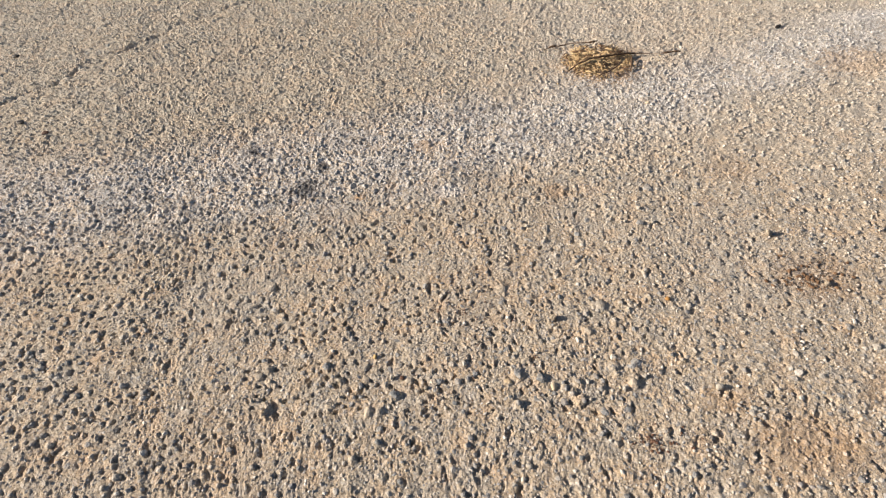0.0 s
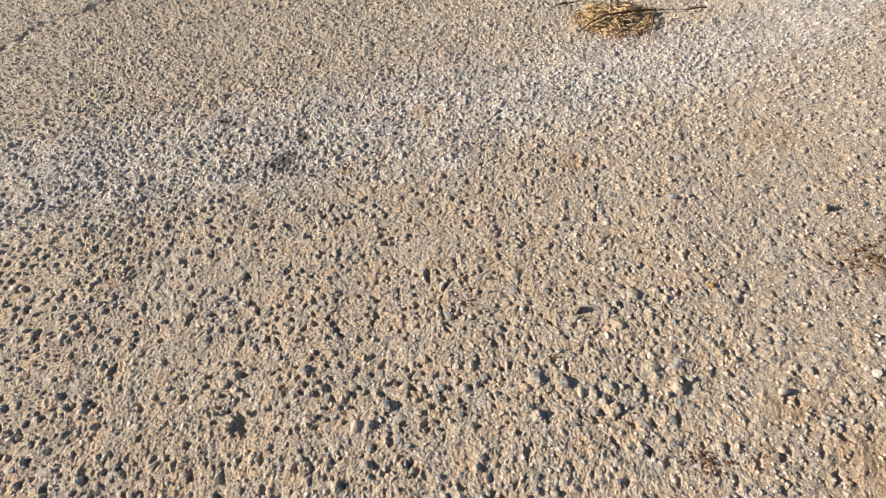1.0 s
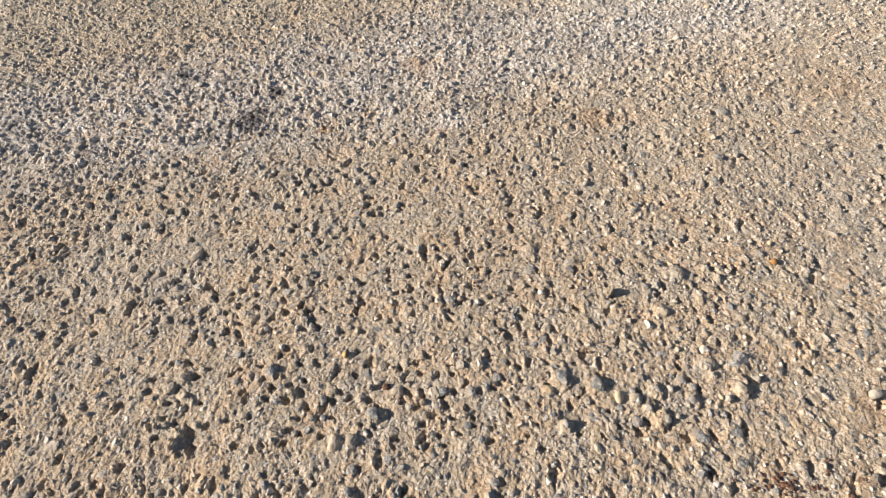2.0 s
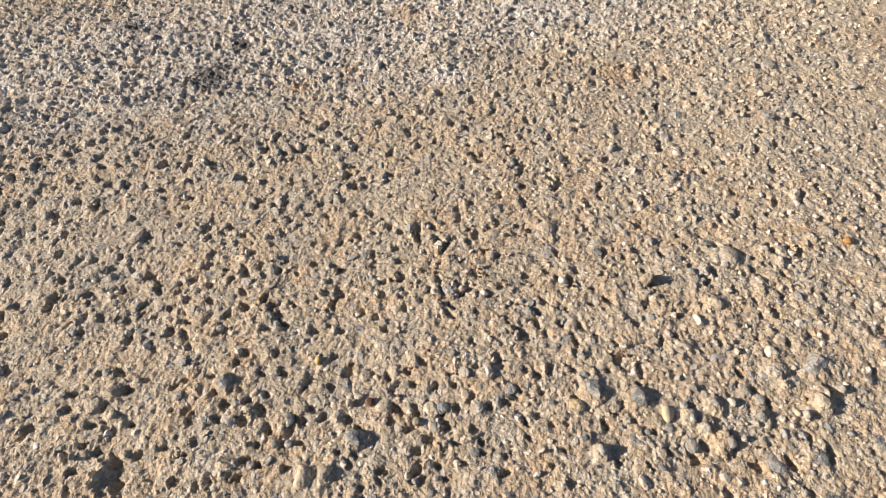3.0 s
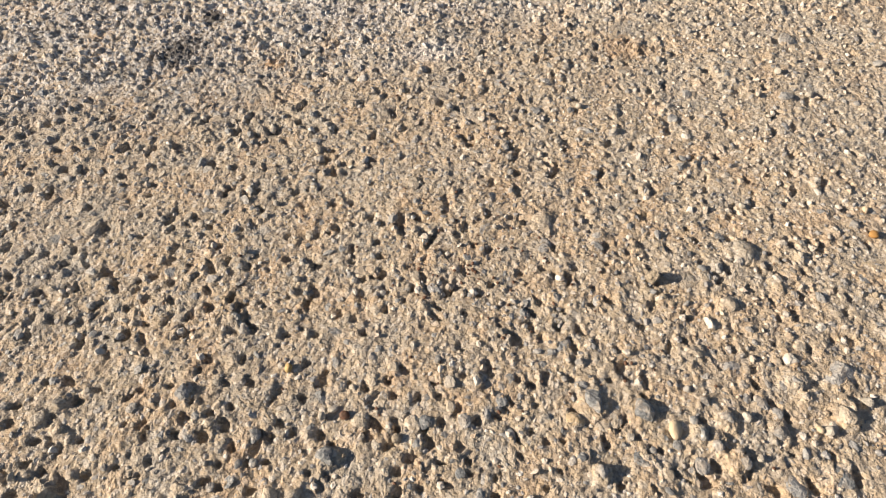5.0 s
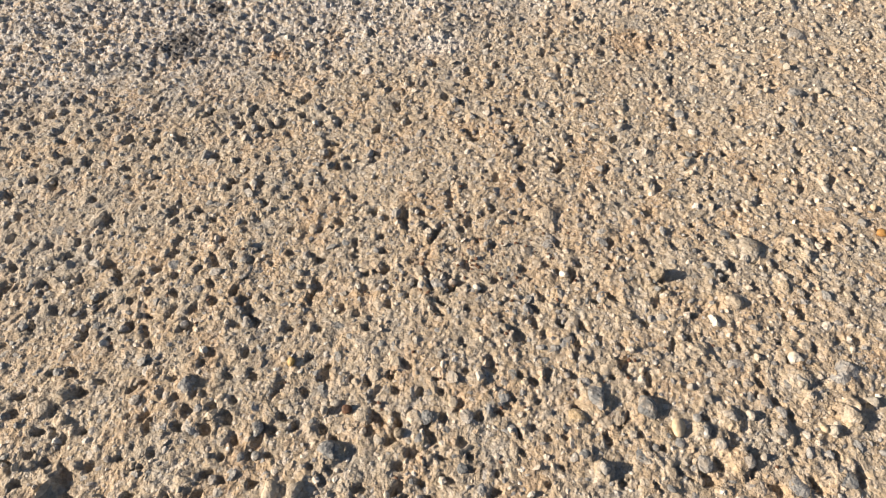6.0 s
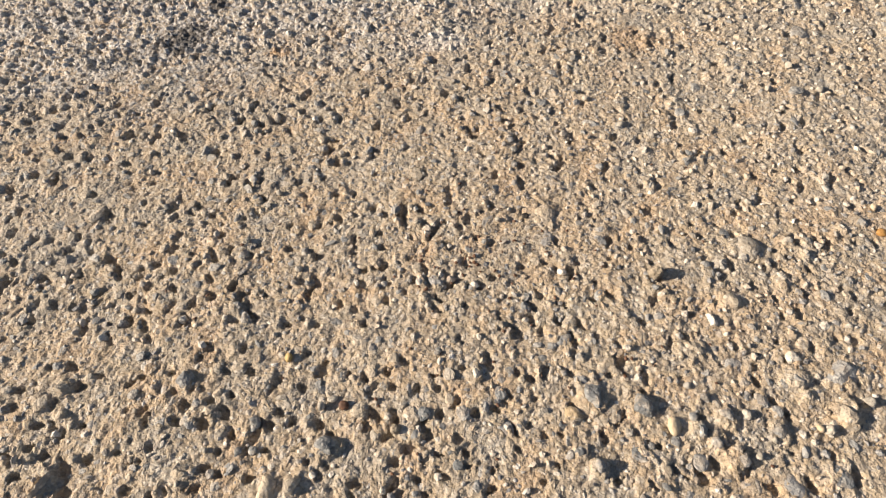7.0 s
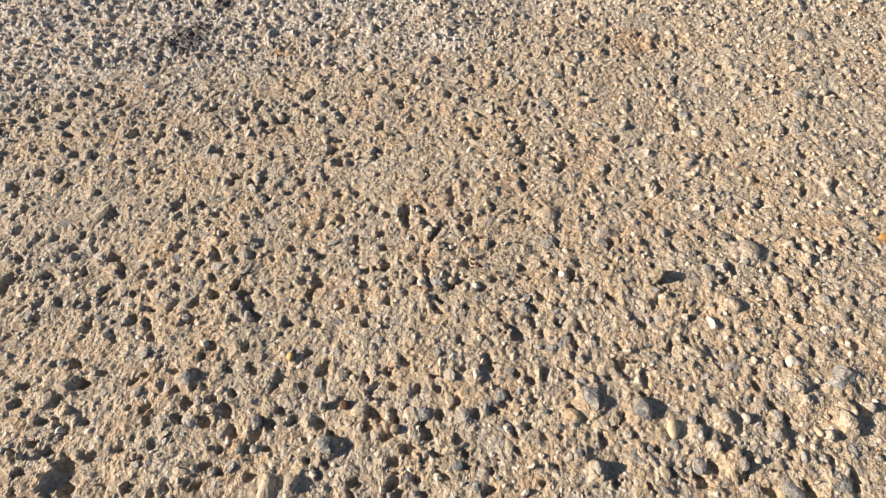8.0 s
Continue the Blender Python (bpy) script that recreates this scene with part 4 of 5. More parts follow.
socket(153.2, 250.3, 2.6, 4.3, 1.2)
stone(149.2, 250.8, 4.7, 6.5, 0.6, -12, TAN)
socket(137.8, 260.3, 2.4, 3.1, 1.1)
stone(134.4, 260.7, 3.4, 4.7, 0.6, 8, GREY)
socket(124.4, 249.8, 2.0, 2.9, 1.0)
stone(121.3, 250.2, 3.3, 4.5, 0.5, -10, GREY)
socket(170.2, 285.8, 2.5, 3.5, 1.2)
stone(166.6, 286.2, 3.5, 5.4, 0.6, 23, TAN)
socket(179.0, 285.5, 2.8, 4.0, 1.3)
stone(175.1, 285.9, 4.0, 6.2, 0.7, 24, GREY)
socket(157.5, 258.3, 2.0, 3.1, 1.0)
stone(154.4, 258.7, 3.3, 4.8, 0.5, 10, TAN)
socket(-280.9, 494.4, 5.3, 5.4, 1.5)
stone(-287.7, 495.3, 5.7, 8.7, 1.2, 6, TAN)
socket(-198.1, 377.7, 5.7, 5.1, 1.5)
stone(-205.4, 378.4, 6.1, 7.8, 1.3, 2, GREY)
socket(-213.2, 403.5, 5.0, 4.8, 1.5)
stone(-219.7, 404.3, 5.4, 7.3, 1.1, 26, TAN)
socket(-251.2, 401.8, 4.5, 5.7, 1.5)
stone(-257.2, 402.5, 5.0, 8.7, 1.0, 13, TAN)
socket(-246.1, 411.5, 4.1, 5.0, 1.5)
stone(-251.5, 412.2, 4.4, 7.7, 0.9, 1, GREY)
socket(-263.2, 392.8, 5.0, 3.2, 1.5)
stone(-269.6, 393.4, 5.3, 6.4, 1.1, 13, TAN)
socket(-186.7, 377.1, 3.3, 3.6, 1.5)
stone(-191.2, 377.6, 3.7, 5.7, 0.8, -18, TAN)
socket(-181.5, 376.8, 3.8, 4.3, 1.5)
stone(-186.6, 377.4, 4.1, 6.6, 0.8, -10, TAN)
socket(-168.0, 376.1, 4.7, 5.6, 1.5)
stone(-174.2, 376.8, 5.4, 8.7, 1.1, 25, TAN)
socket(-145.0, 361.8, 5.0, 5.3, 1.5)
stone(-151.4, 362.5, 5.4, 8.2, 1.1, 12, GREY)
socket(-156.1, 396.4, 4.8, 5.3, 1.5)
stone(-162.4, 397.1, 5.2, 8.1, 1.1, 0, TAN)
socket(-135.5, 385.8, 3.8, 5.7, 1.5)
stone(-140.8, 386.5, 5.4, 8.8, 0.8, 20, TAN)
socket(-115.2, 384.6, 4.7, 6.4, 1.5)
stone(-121.5, 385.5, 6.0, 9.8, 1.1, 21, TAN)
socket(-120.5, 375.8, 3.2, 3.4, 1.5)
stone(-124.9, 376.3, 3.6, 5.5, 0.8, 7, GREY)
socket(-215.9, 361.0, 4.2, 4.1, 1.5)
stone(-221.4, 361.6, 4.5, 6.4, 0.9, 27, TAN)
socket(-193.1, 355.7, 4.1, 4.0, 1.5)
stone(-198.5, 356.3, 4.4, 6.2, 0.9, -29, TAN)
socket(-228.1, 362.9, 3.3, 4.9, 1.5)
stone(-232.9, 363.5, 4.7, 7.5, 0.8, -17, TAN)
socket(-80.3, 367.1, 4.9, 4.0, 1.5)
stone(-86.6, 367.7, 5.3, 6.1, 1.1, 23, TAN)
socket(-55.5, 375.9, 4.1, 4.1, 1.5)
stone(-60.8, 376.5, 4.4, 6.2, 0.9, 19, TAN)
socket(-101.0, 402.9, 4.8, 4.5, 1.5)
stone(-107.2, 403.7, 5.2, 6.9, 1.1, 21, TAN)
socket(-99.6, 390.8, 3.8, 5.8, 1.5)
stone(-104.9, 391.5, 5.4, 8.9, 0.8, -6, TAN)
socket(-63.8, 403.2, 4.3, 5.2, 1.5)
stone(-69.4, 403.9, 4.8, 8.0, 0.9, -5, TAN)
socket(-45.0, 394.8, 3.7, 7.9, 1.5)
stone(-50.7, 395.7, 7.4, 12.2, 0.8, 15, TAN)
socket(-16.7, 400.4, 3.7, 5.1, 1.5)
stone(-21.8, 401.1, 4.7, 7.9, 0.8, -12, TAN)
socket(-1.4, 365.1, 4.4, 3.9, 1.5)
stone(-7.0, 365.7, 4.7, 6.0, 1.0, 17, TAN)
socket(-54.5, 357.2, 3.9, 3.8, 1.5)
stone(-59.6, 357.8, 4.2, 5.8, 0.9, -11, GREY)
socket(73.3, 359.1, 3.4, 4.5, 1.5)
stone(68.7, 359.7, 4.2, 6.8, 0.8, -29, TAN)
socket(23.2, 359.6, 5.2, 1.9, 1.5)
stone(16.7, 360.1, 5.5, 5.1, 1.1, 26, GREY)
socket(-55.3, 433.8, 3.5, 3.3, 1.5)
stone(-60.0, 434.4, 3.9, 6.6, 0.8, -10, TAN)
socket(-86.9, 432.0, 5.5, 3.3, 1.5)
stone(-93.9, 432.8, 6.0, 6.6, 1.2, 27, GREY)
socket(-23.3, 429.0, 4.4, 4.8, 1.5)
stone(-29.0, 429.8, 4.8, 7.4, 1.0, -11, GREY)
socket(115.8, 404.7, 2.7, 5.3, 1.3)
stone(111.7, 405.3, 4.5, 8.1, 0.6, -17, TAN)
socket(12.4, 445.9, 3.0, 6.0, 1.4)
stone(7.9, 446.7, 5.0, 9.1, 0.7, 1, TAN)
socket(45.0, 435.3, 2.4, 8.2, 1.2)
stone(40.5, 436.3, 7.0, 12.6, 0.6, -6, TAN)
socket(176.0, 364.3, 4.1, 6.0, 1.5)
stone(170.5, 365.0, 5.3, 9.3, 0.9, 7, GREY)
socket(135.8, 351.7, 2.4, 1.9, 1.2)
stone(132.3, 352.1, 3.2, 5.1, 0.6, 7, TAN)
socket(171.6, 396.4, 3.1, 3.7, 1.4)
stone(167.5, 396.9, 3.4, 6.0, 0.7, -25, TAN)
socket(113.3, 344.8, 2.8, 3.1, 1.3)
stone(109.5, 345.2, 3.2, 4.9, 0.7, 29, GREY)
socket(128.0, 345.3, 2.4, 3.7, 1.2)
stone(124.5, 345.7, 3.5, 5.7, 0.6, 7, TAN)
socket(98.9, 426.3, 3.3, 3.2, 1.5)
stone(94.5, 426.9, 3.7, 6.4, 0.8, 26, TAN)


def strew(given):
    """Those given and all further stones, by size, with no two in one place: (x, y, half length, half depth, height, turn, two slopes)."""
    rng = np.random.RandomState(5)
    cell, taken, found = 0.008, {}, list(given)

    def free(x, y, r):
        i, j = int(x // cell), int(y // cell)
        for a in (-1, 0, 1):
            for b in (-1, 0, 1):
                for u, v, q in taken.get((i + a, j + b), ()):
                    if (x - u) ** 2 + (y - v) ** 2 < (0.85 * (r + q)) ** 2:
                        return False
        taken.setdefault((i, j), []).append((x, y, r))
        return True

    for x, y, a, c, *_ in layout:
        taken.setdefault((int(x // cell), int(y // cell)), []).append((x, y, 0.9 * max(a, c)))
    for x, y, a, c, _ in sockets + plucked:
        taken.setdefault((int(x // cell), int(y // cell)), []).append((x, y, 1.1 * max(a, c)))
    for x, y, a, c, *_ in given:
        taken.setdefault((int(x // cell), int(y // cell)), []).append((x, y, 0.8 * max(a, c)))
    # radius from, to (metres); tries; the stretch of road: x from, to, y from, to; share that stands proud;
    # and that share where the single stones lie
    for low, high, tries, x0, x1, y0, y1, proud, among in (
        (0.0034, 0.0050, 1500, -1.00, 0.90, 0.06, 1.20, 0.45, 0.16),
        (0.0024, 0.0036, 16000, -1.00, 0.90, 0.06, 1.20, 0.60, 0.24),
        (0.0012, 0.0024, 76000, -1.00, 0.90, 0.06, 1.20, 0.95, 0.38),
        (0.0007, 0.0014, 20000, -0.36, 0.36, 0.12, 0.46, 0.70, 0.50),
    ):
        sizes = low + (high - low) * rng.uniform(0, 1, tries) ** 1.6
        for x, y, r, c, turn, up, tip in zip(rng.uniform(x0, x1, tries), rng.uniform(y0, y1, tries), sizes, rng.uniform(0.5, 0.95, tries), rng.uniform(0, math.tau, tries), rng.uniform(0.3, 1.0, tries), rng.normal(0, 0.22, (tries, 2))):
            if abs(x) > 0.42 + 0.62 * max(y - 0.15, 0) + 0.05 or not free(x, y, r):
                continue
            single = -0.27 < x < 0.19 and 0.17 < y < 0.44
            share = among + (proud - among) * float(smooth(x, -0.02, 0.10)) if single else proud
            found.append((x, y, r, r * c, r * share * up, turn, *tip))
    return [(x, y, a, c, up * float(coarseness(x, y)) ** 0.9, *rest) for x, y, a, c, up, *rest in found]


def pluck():
    """Sockets on the rest of the road, more of them on its rougher side, each beside a stone that stands proud."""
    rng = np.random.RandomState(23)
    found, beside, taken, tries = [], [], set(), 26000
    for x, y, r, c, deep, luck, tip in zip(rng.uniform(-0.95, 0.85, tries), rng.uniform(0.08, 1.1, tries), 0.0007 + 0.0012 * rng.uniform(0, 1, tries) ** 1.3, rng.uniform(1.0, 2.2, tries), rng.uniform(1.0, 1.5, tries), rng.uniform(0, 1, tries), rng.normal(0, 0.2, (tries, 2))):
        if -0.27 < x < 0.19 and 0.175 < y < 0.44 and luck > (0.22 if y < 0.25 else 0.55):
            continue
        if luck > 0.95 - 0.55 * float(smooth(x + 0.35 * y, -0.05, 0.40)):
            continue
        r *= 1.0 - 0.30 * float(smooth(y, 0.36, 0.62))
        spot = (int(x // 0.0058), int(y // 0.0072))
        if spot in taken:
            continue
        taken.add(spot)
        found.append((x, y, r, r * c, r * deep))
        size = r * (1.0 + luck)
        beside.append((x - 0.85 * (r + size), y + 0.4 * r * tip[0], size, size * (0.4 + 0.5 * deep), 0.5 * size * deep, 6 * luck, *tip))
    return found, beside


plucked, beside = pluck()
further = strew(beside)
plucked += [(x, y, 0.92 * a, 0.95 * c, 2.0 * deep) for x, y, a, c, deep in sockets]
bank_rng = np.random.RandomState(9)
banked = [(x, y, a, c, radians(turn), tall, bank_rng.uniform(0.1, 0.5), bank_rng.uniform(0.2, 0.65)) for x, y, a, c, tall, turn, _ in layout]
banked += [(x, y, a, c, turn, tall, bank_rng.uniform(0.1, 0.7), bank_rng.uniform(0.15, 0.65)) for x, y, a, c, tall, turn, *_ in further if a > 0.0019]
fine = list(np.linspace(-1, -0.62, 130)[:-1]) + list(np.linspace(-0.62, 0.62, 700)) + list(np.linspace(0.62, 1, 130)[1:])
columns = np.array(outward(-1, -1, 0.004, 600)[::-1] + fine + outward(1, 1, 0.004, 600))
line, step_on = [0.105], 0.0
while line[-1] < 1.12:
    step_on = (0.0013 if line[-1] < 0.165 else 0.00070) * float(half_of(line[-1])) / 0.37
    line.append(line[-1] + step_on)
rows = np.array(outward(0.105, -1, 0.003, 300)[::-1] + line + outward(line[-1], 1, 0.003, 300))
ground = part("ground", sheet_mesh("ground", columns, rows, banked, plucked), M_GROUND)
tagged(ground, "old sun-bleached tan concrete road with exposed crushed aggregate and chalky stain", "ground", kind="structure")

# ---- loose pebbles ----


def pebble(x, y, long, deep, tall, turn, material, label, seed, cuts=7, rounding=6.0):
    """A loose pebble that lies on the road: place and sizes in millimetres."""
    x, y = x / 1000, y / 1000
    verts, faces = crushed(seed, 3, cuts, rounding, False)
    data = array_mesh("pebble", verts * (long / 2000, deep / 2000, tall / 2000), faces)
    ob = part("pebble", data, material)
    ob.matrix_world = pose(x, y, top(x, y) + tall / 2000 - 0.0004, 0, 0, turn)
    return tagged(ob, label, "pebble", "loose pebbles on the road")


PALE_LABEL = "small off-white quartz pebble lying loose on the road"
pebble(67.4, 204.8, 6.0, 8.8, 4.4, 8, M_YELLOW, "smooth cream-yellow oval pebble bedded among grey stones", 501, 4, 3.0)
pebble(-87.1, 239.2, 3.7, 4.4, 3.6, 0, M_OCHRE, "tiny ochre-yellow rounded pebble lying loose on the road", 502, 4, 3.0)
pebble(-61.7, 218.0, 4.6, 4.2, 3.0, 20, M_BROWN, "small dark red-brown pebble beside two white chips", 503)
pebble(-71.0, 217.9, 3.0, 4.0, 3.4, 0, M_WHITE, "small upright white chip beside a red-brown pebble", 504)
pebble(-66.8, 220.6, 4.4, 3.2, 2.4, 15, M_WHITE, "flat white chip beside a red-brown pebble", 505)
pebble(182.4, 289.9, 4.8, 5.0, 3.2, 30, M_ORANGE, "small orange-brown rounded pebble lying on the road", 506, 4, 4.0)
pebble(20.3, 308.8, 3.8, 3.6, 2.0, 0, M_BLACK, "tiny black pebble lying in a dip of the road", 507)
pebble(474.0, 773.0, 13.0, 8.0, 5.5, 15, M_BLACK, "black pebble lying alone on bleached ground", 508)
pebble(302.0, 364.0, 8.0, 7.0, 7.5, 20, M_CLOD, "tan pebble that throws a dark shadow", 509)
pebble(331.0, 300.0, 6.5, 6.0, 4.6, 0, M_CLOD, "tan pebble beside brown bark crumbs", 510)
pebble(75.8, 221.1, 3.6, 3.3, 2.6, 0, M_GREYPEB, "small pale grey pebble bedded in sandy dust", 511)
pebble(105.8, 237.2, 2.0, 2.2, 1.8, 0, M_GREYPEB, "tiny pale grey pebble lying on the road", 512)
pebble(-40.7, 207.6, 4.2, 4.2, 3.2, 0, M_CLOD, "round tan pebble wedged between grey stones", 513, 5, 4.0)
pebble(121.6, 203.0, 3.4, 3.2, 2.8, 0, M_YELLOW, "small yellowish pebble beside a white one", 514, 5, 4.0)
pebble(-88.1, 283.1, 4.0, 3.8, 3.0, 40, M_WHITE, "small cream chip with a long shadow", 515)
pebble(169.3, 259.0, 2.6, 3.4, 2.4, 0, M_CLOD, "tiny tan pebble lying on the road", 516)
pebble(-115.7, 299.9, 2.6, 3.4, 2.4, 0, M_WHITE, PALE_LABEL, 517)
pebble(-190.0, 200.3, 2.2, 4.0, 3.4, -10, M_WHITE, "thin upright white chip in a hollow", 518)
pebble(-123.0, 190.0, 1.8, 3.2, 2.8, -5, M_WHITE, "thin upright white chip in a hollow", 519)
pebble(-115.2, 201.7, 2.4, 2.6, 2.2, 0, M_WHITE, PALE_LABEL, 520)
pebble(95.4, 208.8, 3.3, 4.2, 3.2, 10, M_WHITE, PALE_LABEL, 521)
pebble(103.0, 199.2, 2.6, 2.8, 2.6, 0, M_WHITE, PALE_LABEL, 522)
pebble(124.5, 202.3, 4.4, 4.0, 3.4, 25, M_WHITE, "angular white quartz pebble with a long shadow", 523)
pebble(143.7, 212.4, 4.5, 4.6, 3.6, 0, M_WHITE, "rounded white quartz pebble beside a grey stone", 524)
pebble(95.6, 193.8, 3.0, 3.0, 2.6, 0, M_WHITE, PALE_LABEL, 525)
pebble(128.7, 310.6, 4.0, 4.8, 3.0, 0, M_WHITE, PALE_LABEL, 526)
pebble(144.9, 281.0, 2.6, 3.4, 2.6, 0, M_WHITE, PALE_LABEL, 527)
pebble(6.5, 306.6, 3.2, 2.8, 2.2, 0, M_WHITE, PALE_LABEL, 528)
pebble(185.7, 304.1, 3.4, 4.6, 2.8, 0, M_YELLOW, "small cream pebble lying on the road", 529)
pebble(165.2, 390.2, 4.0, 4.4, 3.2, 0, M_WHITE, PALE_LABEL, 530)
pebble(193.7, 387.6, 4.6, 4.6, 3.4, 0, M_WHITE, PALE_LABEL, 531)
pebble(183.2, 407.5, 4.2, 5.8, 3.6, 0, M_WHITE, PALE_LABEL, 532)
pebble(138.7, 377.5, 3.9, 3.6, 2.8, 0, M_WHITE, PALE_LABEL, 533)
pebble(62.6, 389.6, 4.6, 4.4, 3.0, 0, M_WHITE, PALE_LABEL, 534)
pebble(78.0, 367.2, 4.4, 3.6, 2.8, 0, M_WHITE, PALE_LABEL, 535)
pebble(-104.9, 330.0, 3.2, 3.6, 2.8, 0, M_WHITE, PALE_LABEL, 536)
pebble(201.0, 200.1, 7.0, 6.5, 5.5, 0, M_WHITE, "rounded off-white pebble on reddish dust", 542, 5, 4.0)
pebble(239.7, 599.5, 7.0, 6.0, 2.6, 0, M_YELLOW, "small yellow pebble lying on the chalky band", 540, 5, 4.0)
pebble(-276.0, 555.5, 8.0, 6.0, 4.0, 0, M_WHITE, "off-white chip at the edge of the chalky band", 541)
pebble(-732.0, 818.0, 12.0, 8.0, 5.5, 10, M_BLACK, "small black pebble lying on weathered ground", 537)
pebble(-622.0, 628.0, 14.0, 8.0, 5.0, -10, M_BLACK, "flat black pebble lying on weathered ground", 538)
pebble(-575.0, 602.0, 11.0, 6.0, 4.5, 15, M_BROWN, "small dark brown pebble lying on weathered ground", 539)


# ---- a clod of earth, with its crumbs ----
def clod(x, y):
    verts, faces = crushed(610, 4, 9, 20.0, False)
    verts = verts * (1 + 0.16 * (lattice(verts[:, 0] + verts[:, 2], verts[:, 1], 0.35, 3) - 0.5))[:, None]
    ob = part("earth_clod", array_mesh("earth_clod", verts * (0.0027, 0.0032, 0.0040), faces, False), M_CLOD)
    ob.matrix_world = pose(x, y, top(x, y) + 0.0030, 0, 14, 20)
    tagged(ob, "upright lump of dry tan earth with a long shadow", "clod")
    for k, (dx, dy, size) in enumerate(((0.002, -0.006, 0.0013), (0.0035, -0.0095, 0.0016), (-0.003, -0.004, 0.0010), (0.006, -0.013, 0.0012))):
        part("crumb", array_mesh("crumb", *crushed(620 + k, 2, 8, 7.0, False)), M_CLOD, ob, "crumb broken off the clod").matrix_local = ob.matrix_world.inverted() @ pose(x + dx, y + dy, top(x + dx, y + dy) + size * 0.3, 0, 0, 40 * k) @ Matrix.Diagonal((size, size * 1.3, size * 0.7, 1))


clod(0.0745, 0.2725)


# ---- heap of earth and straw, with twigs on it ----
def earth_mound(cx, cy, rx, ry):
    rng = np.random.RandomState(31)
    rings, spokes = 26, 72
    verts = [(cx, cy, top(cx, cy) + 0.0045)]
    for r in range(1, rings + 1):
        for s in range(spokes):
            a, f = math.tau * s / spokes, r / rings
            edge = 0.82 + 0.30 * float(lattice(3 + math.cos(a), 3 + math.sin(a), 0.45, 2))
            x, y = cx + rx * f * edge * math.cos(a), cy + ry * f * edge * math.sin(a)
            lump = 0.0045 * (1 - f**2) + 0.009 * (1 - f**4) * (float(lattice(x, y, 0.009, 4)) - 0.55) + 0.005 * (1 - f**4) * (float(lattice(x, y, 0.004, 5)) - 0.5)
            verts.append((x, y, top(x, y) + lump - 0.0015 * f**4))
    faces = [(0, 1 + s, 1 + (s + 1) % spokes) for s in range(spokes)]
    for r in range(rings - 1):
        for s in range(spokes):
            a, b = 1 + r * spokes + s, 1 + r * spokes + (s + 1) % spokes
            faces += [(a, a + spokes, b + spokes), (a, b + spokes, b)]
    heap = part("earth_mound", array_mesh("earth_mound", np.array(verts), np.array(faces)), M_LITTER)
    tagged(heap, "small flat heap of ochre earth and dry straw crumbs", "heap")
    for k in range(230):
        a, f = rng.uniform(0, math.tau), math.sqrt(rng.uniform(0, 1))
        x, y = cx + rx * f * math.cos(a), cy + ry * f * math.sin(a)
        z, way, long = top(x, y) + 0.006 * (1 - f**2) + 0.001, rng.normal(0.25, 0.9), rng.uniform(0.002, 0.0075)
        dx, dy = long * math.cos(way), long * math.sin(way)
        rise = rng.uniform(-0.001, 0.0025)
        bm = tube([(x - dx, y - dy, z), (x, y, z + 0.0012), (x + dx, y + dy, z + rise)], [0.0004, 0.0008, 0.0004], 5)
        part("straw", bm, (M_STRAW, M_CHIP, M_STRAW, M_LITTER)[k % 4], heap, "dry straw stalk")
    return heap


earth_mound(0.194, 0.706, 0.052, 0.042)


def twig(label, points, radii, buds=()):
    """A dry twig through places in millimetres above the road."""
    fine, thick = [], []
    for k in range(len(points) - 1):
        for s in range(5):
            f = s / 5
            p = [a + (b - a) * f for a, b in zip(points[k], points[k + 1])]
            x, y = p[0] / 1000 + random.uniform(-0.0005, 0.0005), p[1] / 1000 + random.uniform(-0.0005, 0.0005)
            fine.append((x, y, top(x, y) * 0.5 + p[2] / 1000))
            thick.append((radii[k] + (radii[k + 1] - radii[k]) * f) / 1000 * random.uniform(0.55, 0.85))
    ob = part("twig", tube(fine, thick, 9), M_TWIG)
    tagged(ob, label, "twig", "dry twigs on the heap")
    for x, y, z, long, turn in buds:
        bm = tube([(-long / 2000, 0, 0), (-long / 5000, 0, 0.0004), (long / 4000, 0, 0.0004), (long / 2000, 0, 0)], [0.0006, 0.0015, 0.0013, 0.0004], 8)
        part("bud", bm, M_TWIG, ob, "swollen dark bud").matrix_local = pose(x / 1000, y / 1000, z / 1000, 0, 0, turn)


twig("long dark dry twig lying across the earth heap", [(148, 680, 2), (165, 688, 9), (181, 694, 12), (205, 700, 12), (228, 707, 9), (255, 716, 4)], [1.0, 1.7, 2.2, 2.3, 1.9, 1.0])
twig("thin dark twig with a thick bud at its end", [(222, 708, 7), (250, 714, 4), (280, 713, 3), (312, 714, 3)], [1.2, 0.9, 0.6, 0.9], [(298, 713, 3.5, 18, 6), (308, 714, 3.5, 12, -4)])
twig("thin bent dark twig behind the earth heap", [(124, 744, 2), (140, 748, 3), (165, 753, 4), (190, 752, 4), (202, 754, 3)], [0.8, 1.2, 0.9, 1.1, 0.6], [(197, 753, 4, 13, 10), (137, 747, 3.5, 12, 12)])
twig("short dark twig stub at the edge of the heap", [(234, 672, 3), (237, 682, 5), (240, 694, 6), (243, 706, 5)], [1.2, 2.0, 1.8, 1.0])
twig("short crooked twig on the earth heap", [(184, 660, 4), (200, 666, 7), (214, 674, 9), (226, 688, 10)], [0.7, 1.3, 1.2, 0.8])
twig("short dark twig on the earth heap", [(203, 734, 4), (214, 731, 6), (226, 728, 5)], [0.7, 1.5, 0.8])

# ---- crumbs of bark on the road ----
chip_rng = np.random.RandomState(77)


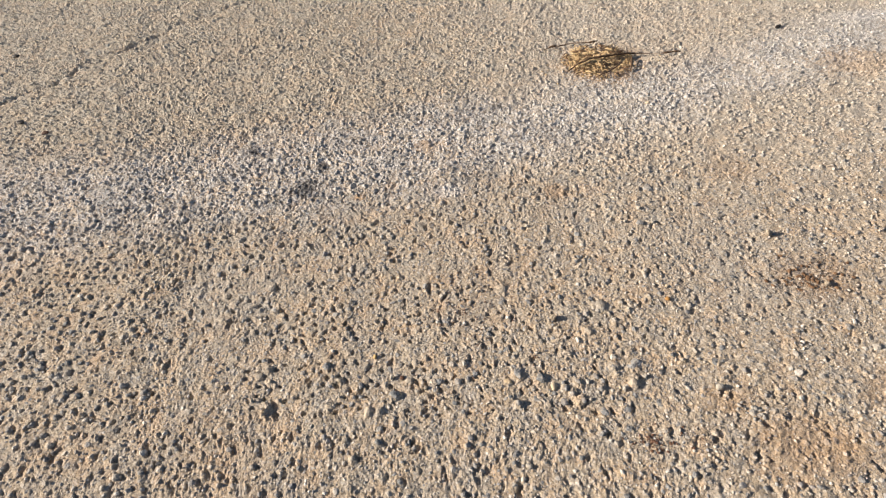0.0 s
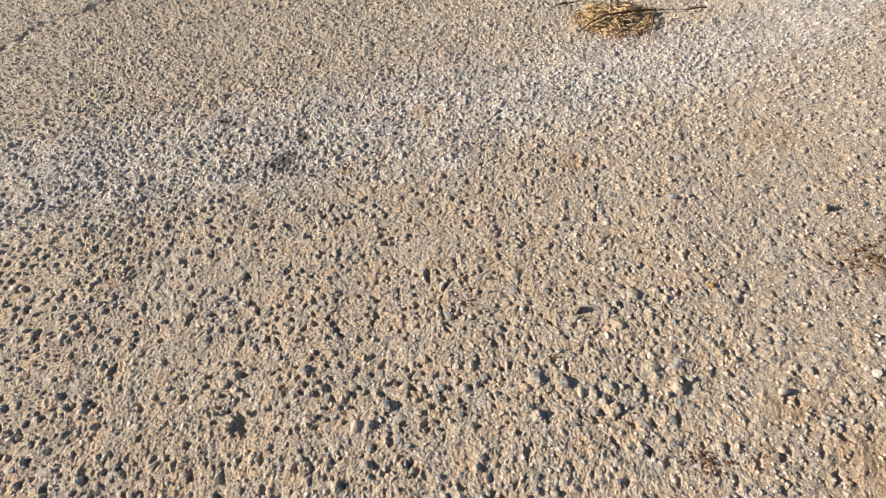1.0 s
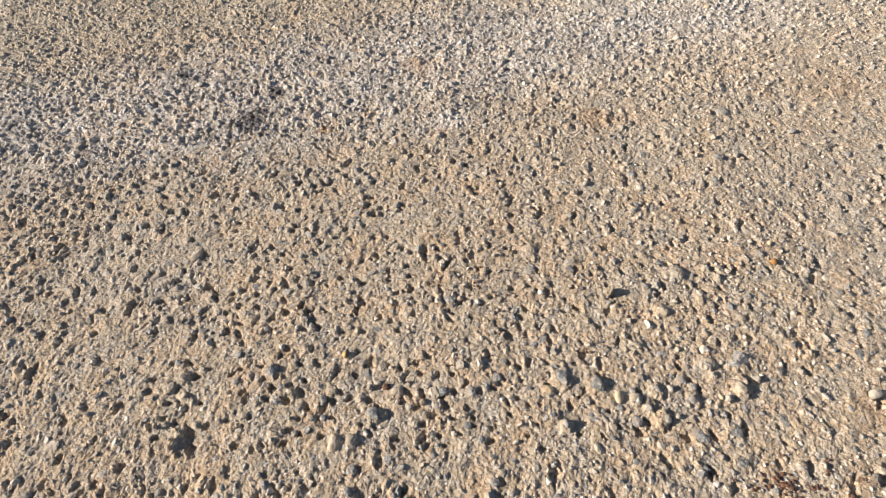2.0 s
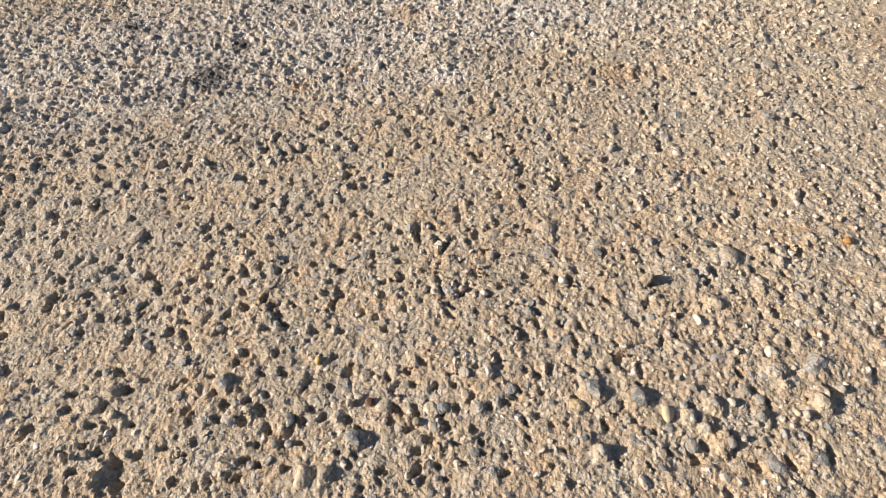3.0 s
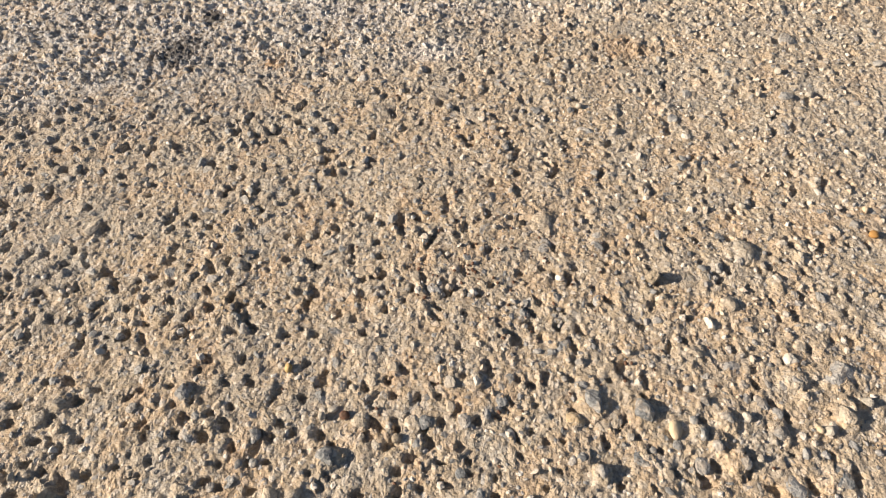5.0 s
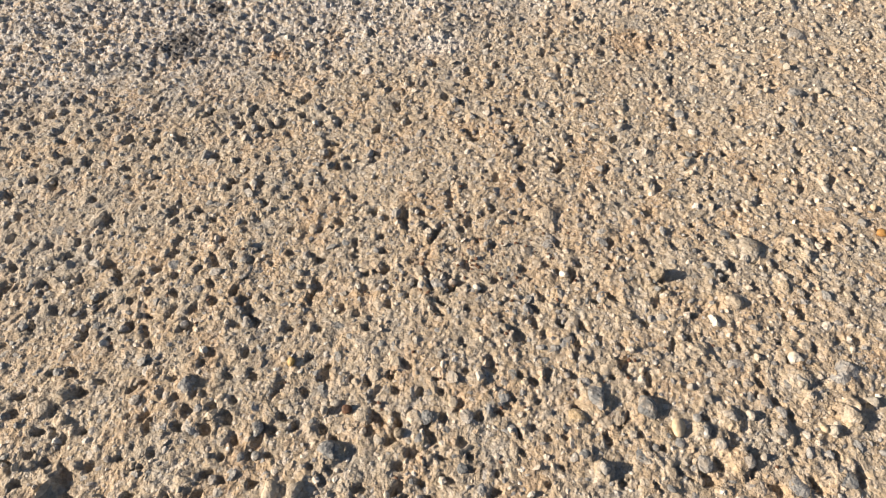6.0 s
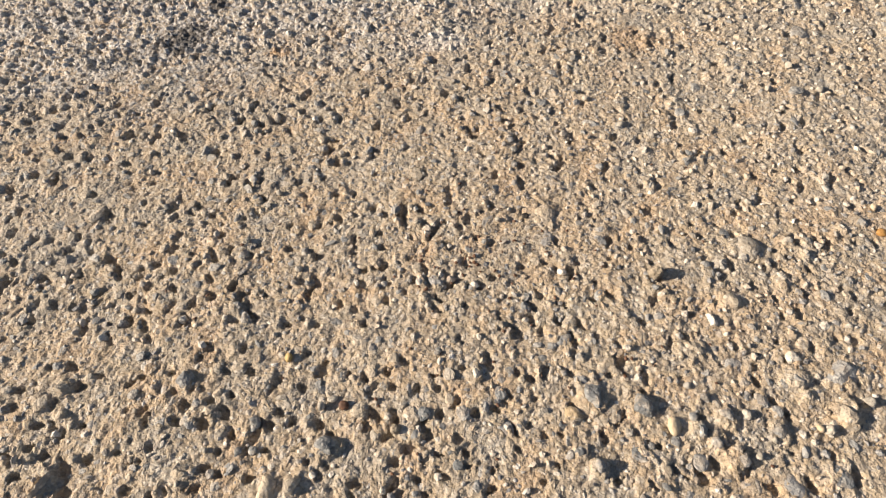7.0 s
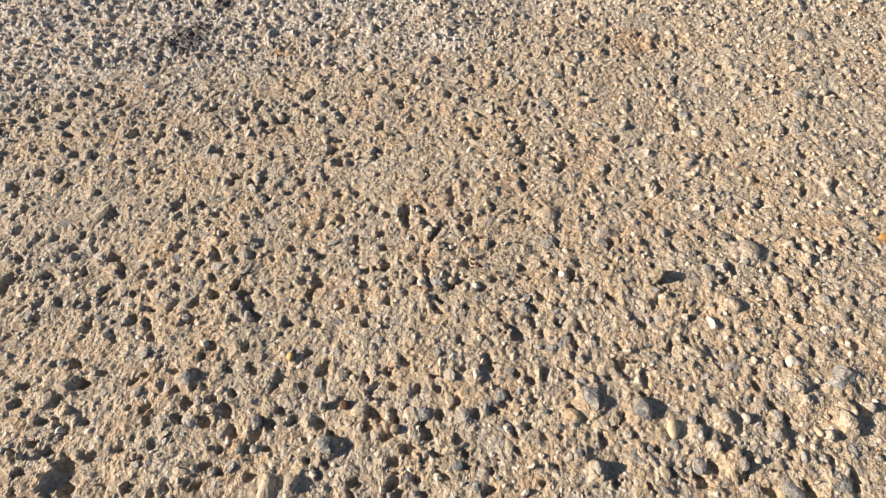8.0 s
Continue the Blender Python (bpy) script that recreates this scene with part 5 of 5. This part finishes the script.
def crumbs(name, label, count, cx, cy, rx, ry, low, high, material):
    """A scatter of tiny flat crumbs, too many to count, joined in one mesh."""
    some, sides, at = [], [], 0
    for k in range(count):
        a, f = chip_rng.uniform(0, math.tau), abs(chip_rng.normal(0, 0.55))
        x, y = cx + rx * f * math.cos(a), cy + ry * f * math.sin(a)
        verts, faces = crushed(700 + k % 12, 2, 7, 8.0, False)
        size = chip_rng.uniform(low, high)
        spin, c = chip_rng.uniform(0, math.tau), chip_rng.uniform(0.4, 1.0)
        verts = verts * (size, size * c, size * 0.45)
        verts = verts @ np.array(((math.cos(spin), math.sin(spin), 0), (-math.sin(spin), math.cos(spin), 0), (0, 0, 1)))
        some.append(verts + (x, y, top(x, y) + size * 0.3 + 0.0003))
        sides.append(faces + at)
        at += len(verts)
    return tagged(part(name, array_mesh(name, np.concatenate(some), np.concatenate(sides)), material), label, "crumbs", kind="stuff")


crumbs("bark_crumbs", "scatter of dark brown bark crumbs on the road", 90, 0.318, 0.309, 0.040, 0.026, 0.0008, 0.0024, M_CHIP)
crumbs("soil_crumbs", "scatter of red-brown soil crumbs in the dust of the road", 70, 0.138, 0.157, 0.030, 0.012, 0.0005, 0.0016, M_BROWN)
crumbs("pale_crumbs", "small cluster of pale grey stone crumbs on the road", 34, 0.221, 0.181, 0.016, 0.014, 0.0007, 0.0021, M_GREYPEB)
crumbs("rust_crumbs", "tiny red-brown stone crumbs strewn over the road", 170, -0.01, 0.285, 0.19, 0.12, 0.0004, 0.0011, M_BROWN)
crumbs("earth_crumbs", "ochre earth crumbs round the small heap", 150, 0.197, 0.700, 0.085, 0.060, 0.0006, 0.0018, M_LITTER)

# ---- the stones of the road: those that stand out singly, then the rest ----
shared = {}
for k, (x, y, a, c, tall, turn, material) in enumerate(layout):
    key = (k * 5 % SHAPES, material.name)
    if key not in shared:
        shared[key] = array_mesh("stone", *crushed(40 + key[0], 3, 8 + key[0] % 4, 22.0), False)
    piece = part("stone", shared[key], material, ground)
    piece.matrix_local = pose(x, y, top(x, y) - 0.35 * tall, 0, 0, turn) @ Matrix.Diagonal((a, c, 1.35 * tall, 1))


def aggregate(name, some_stones, material, label):
    """The joined rest of the stones."""
    lots = {}
    for s in some_stones:
        lots.setdefault((int(abs(s[5]) * 1000) % SHAPES, 2 if s[2] > 0.0021 and abs(s[0]) < 0.45 and s[1] < 0.62 else 1 if s[2] > 0.0013 and s[1] < 0.7 else 0), []).append(s)
    verts, faces, at = [], [], 0
    for (shape, level), some in sorted(lots.items()):
        unit, sides = crushed(140 + shape, level, 6 + shape % 4, 34.0)
        x, y, a, b, up, turn, ta, tb = np.array(some).T
        local = unit[None] * np.stack((a, b, up * 1.5), 1)[:, None, :]
        local[:, :, 2] += local[:, :, 0] * ta[:, None] + local[:, :, 1] * tb[:, None]
        c, s = np.cos(turn)[:, None], np.sin(turn)[:, None]
        spun = np.stack((local[:, :, 0] * c - local[:, :, 1] * s + x[:, None], local[:, :, 0] * s + local[:, :, 1] * c + y[:, None], local[:, :, 2] + (height(x, y) - 0.5 * up)[:, None]), -1)
        verts.append(spun.reshape(-1, 3))
        faces.append((sides[None] + (at + len(unit) * np.arange(len(some)))[:, None, None]).reshape(-1, 3))
        at += len(unit) * len(some)
    ob = part(name, array_mesh(name, np.concatenate(verts), np.concatenate(faces), False), material, ground, label)
    return tagged(ob, kind="stuff")


aggregate("coarse_aggregate", [s for s in further if s[2] > 0.0022], M_COARSE, "coarse blue-grey and tan stones bedded in the mortar")
aggregate("aggregate", [s for s in further if s[2] <= 0.0022], M_MIXED, "fine crushed grey and tan stones bedded in the mortar")
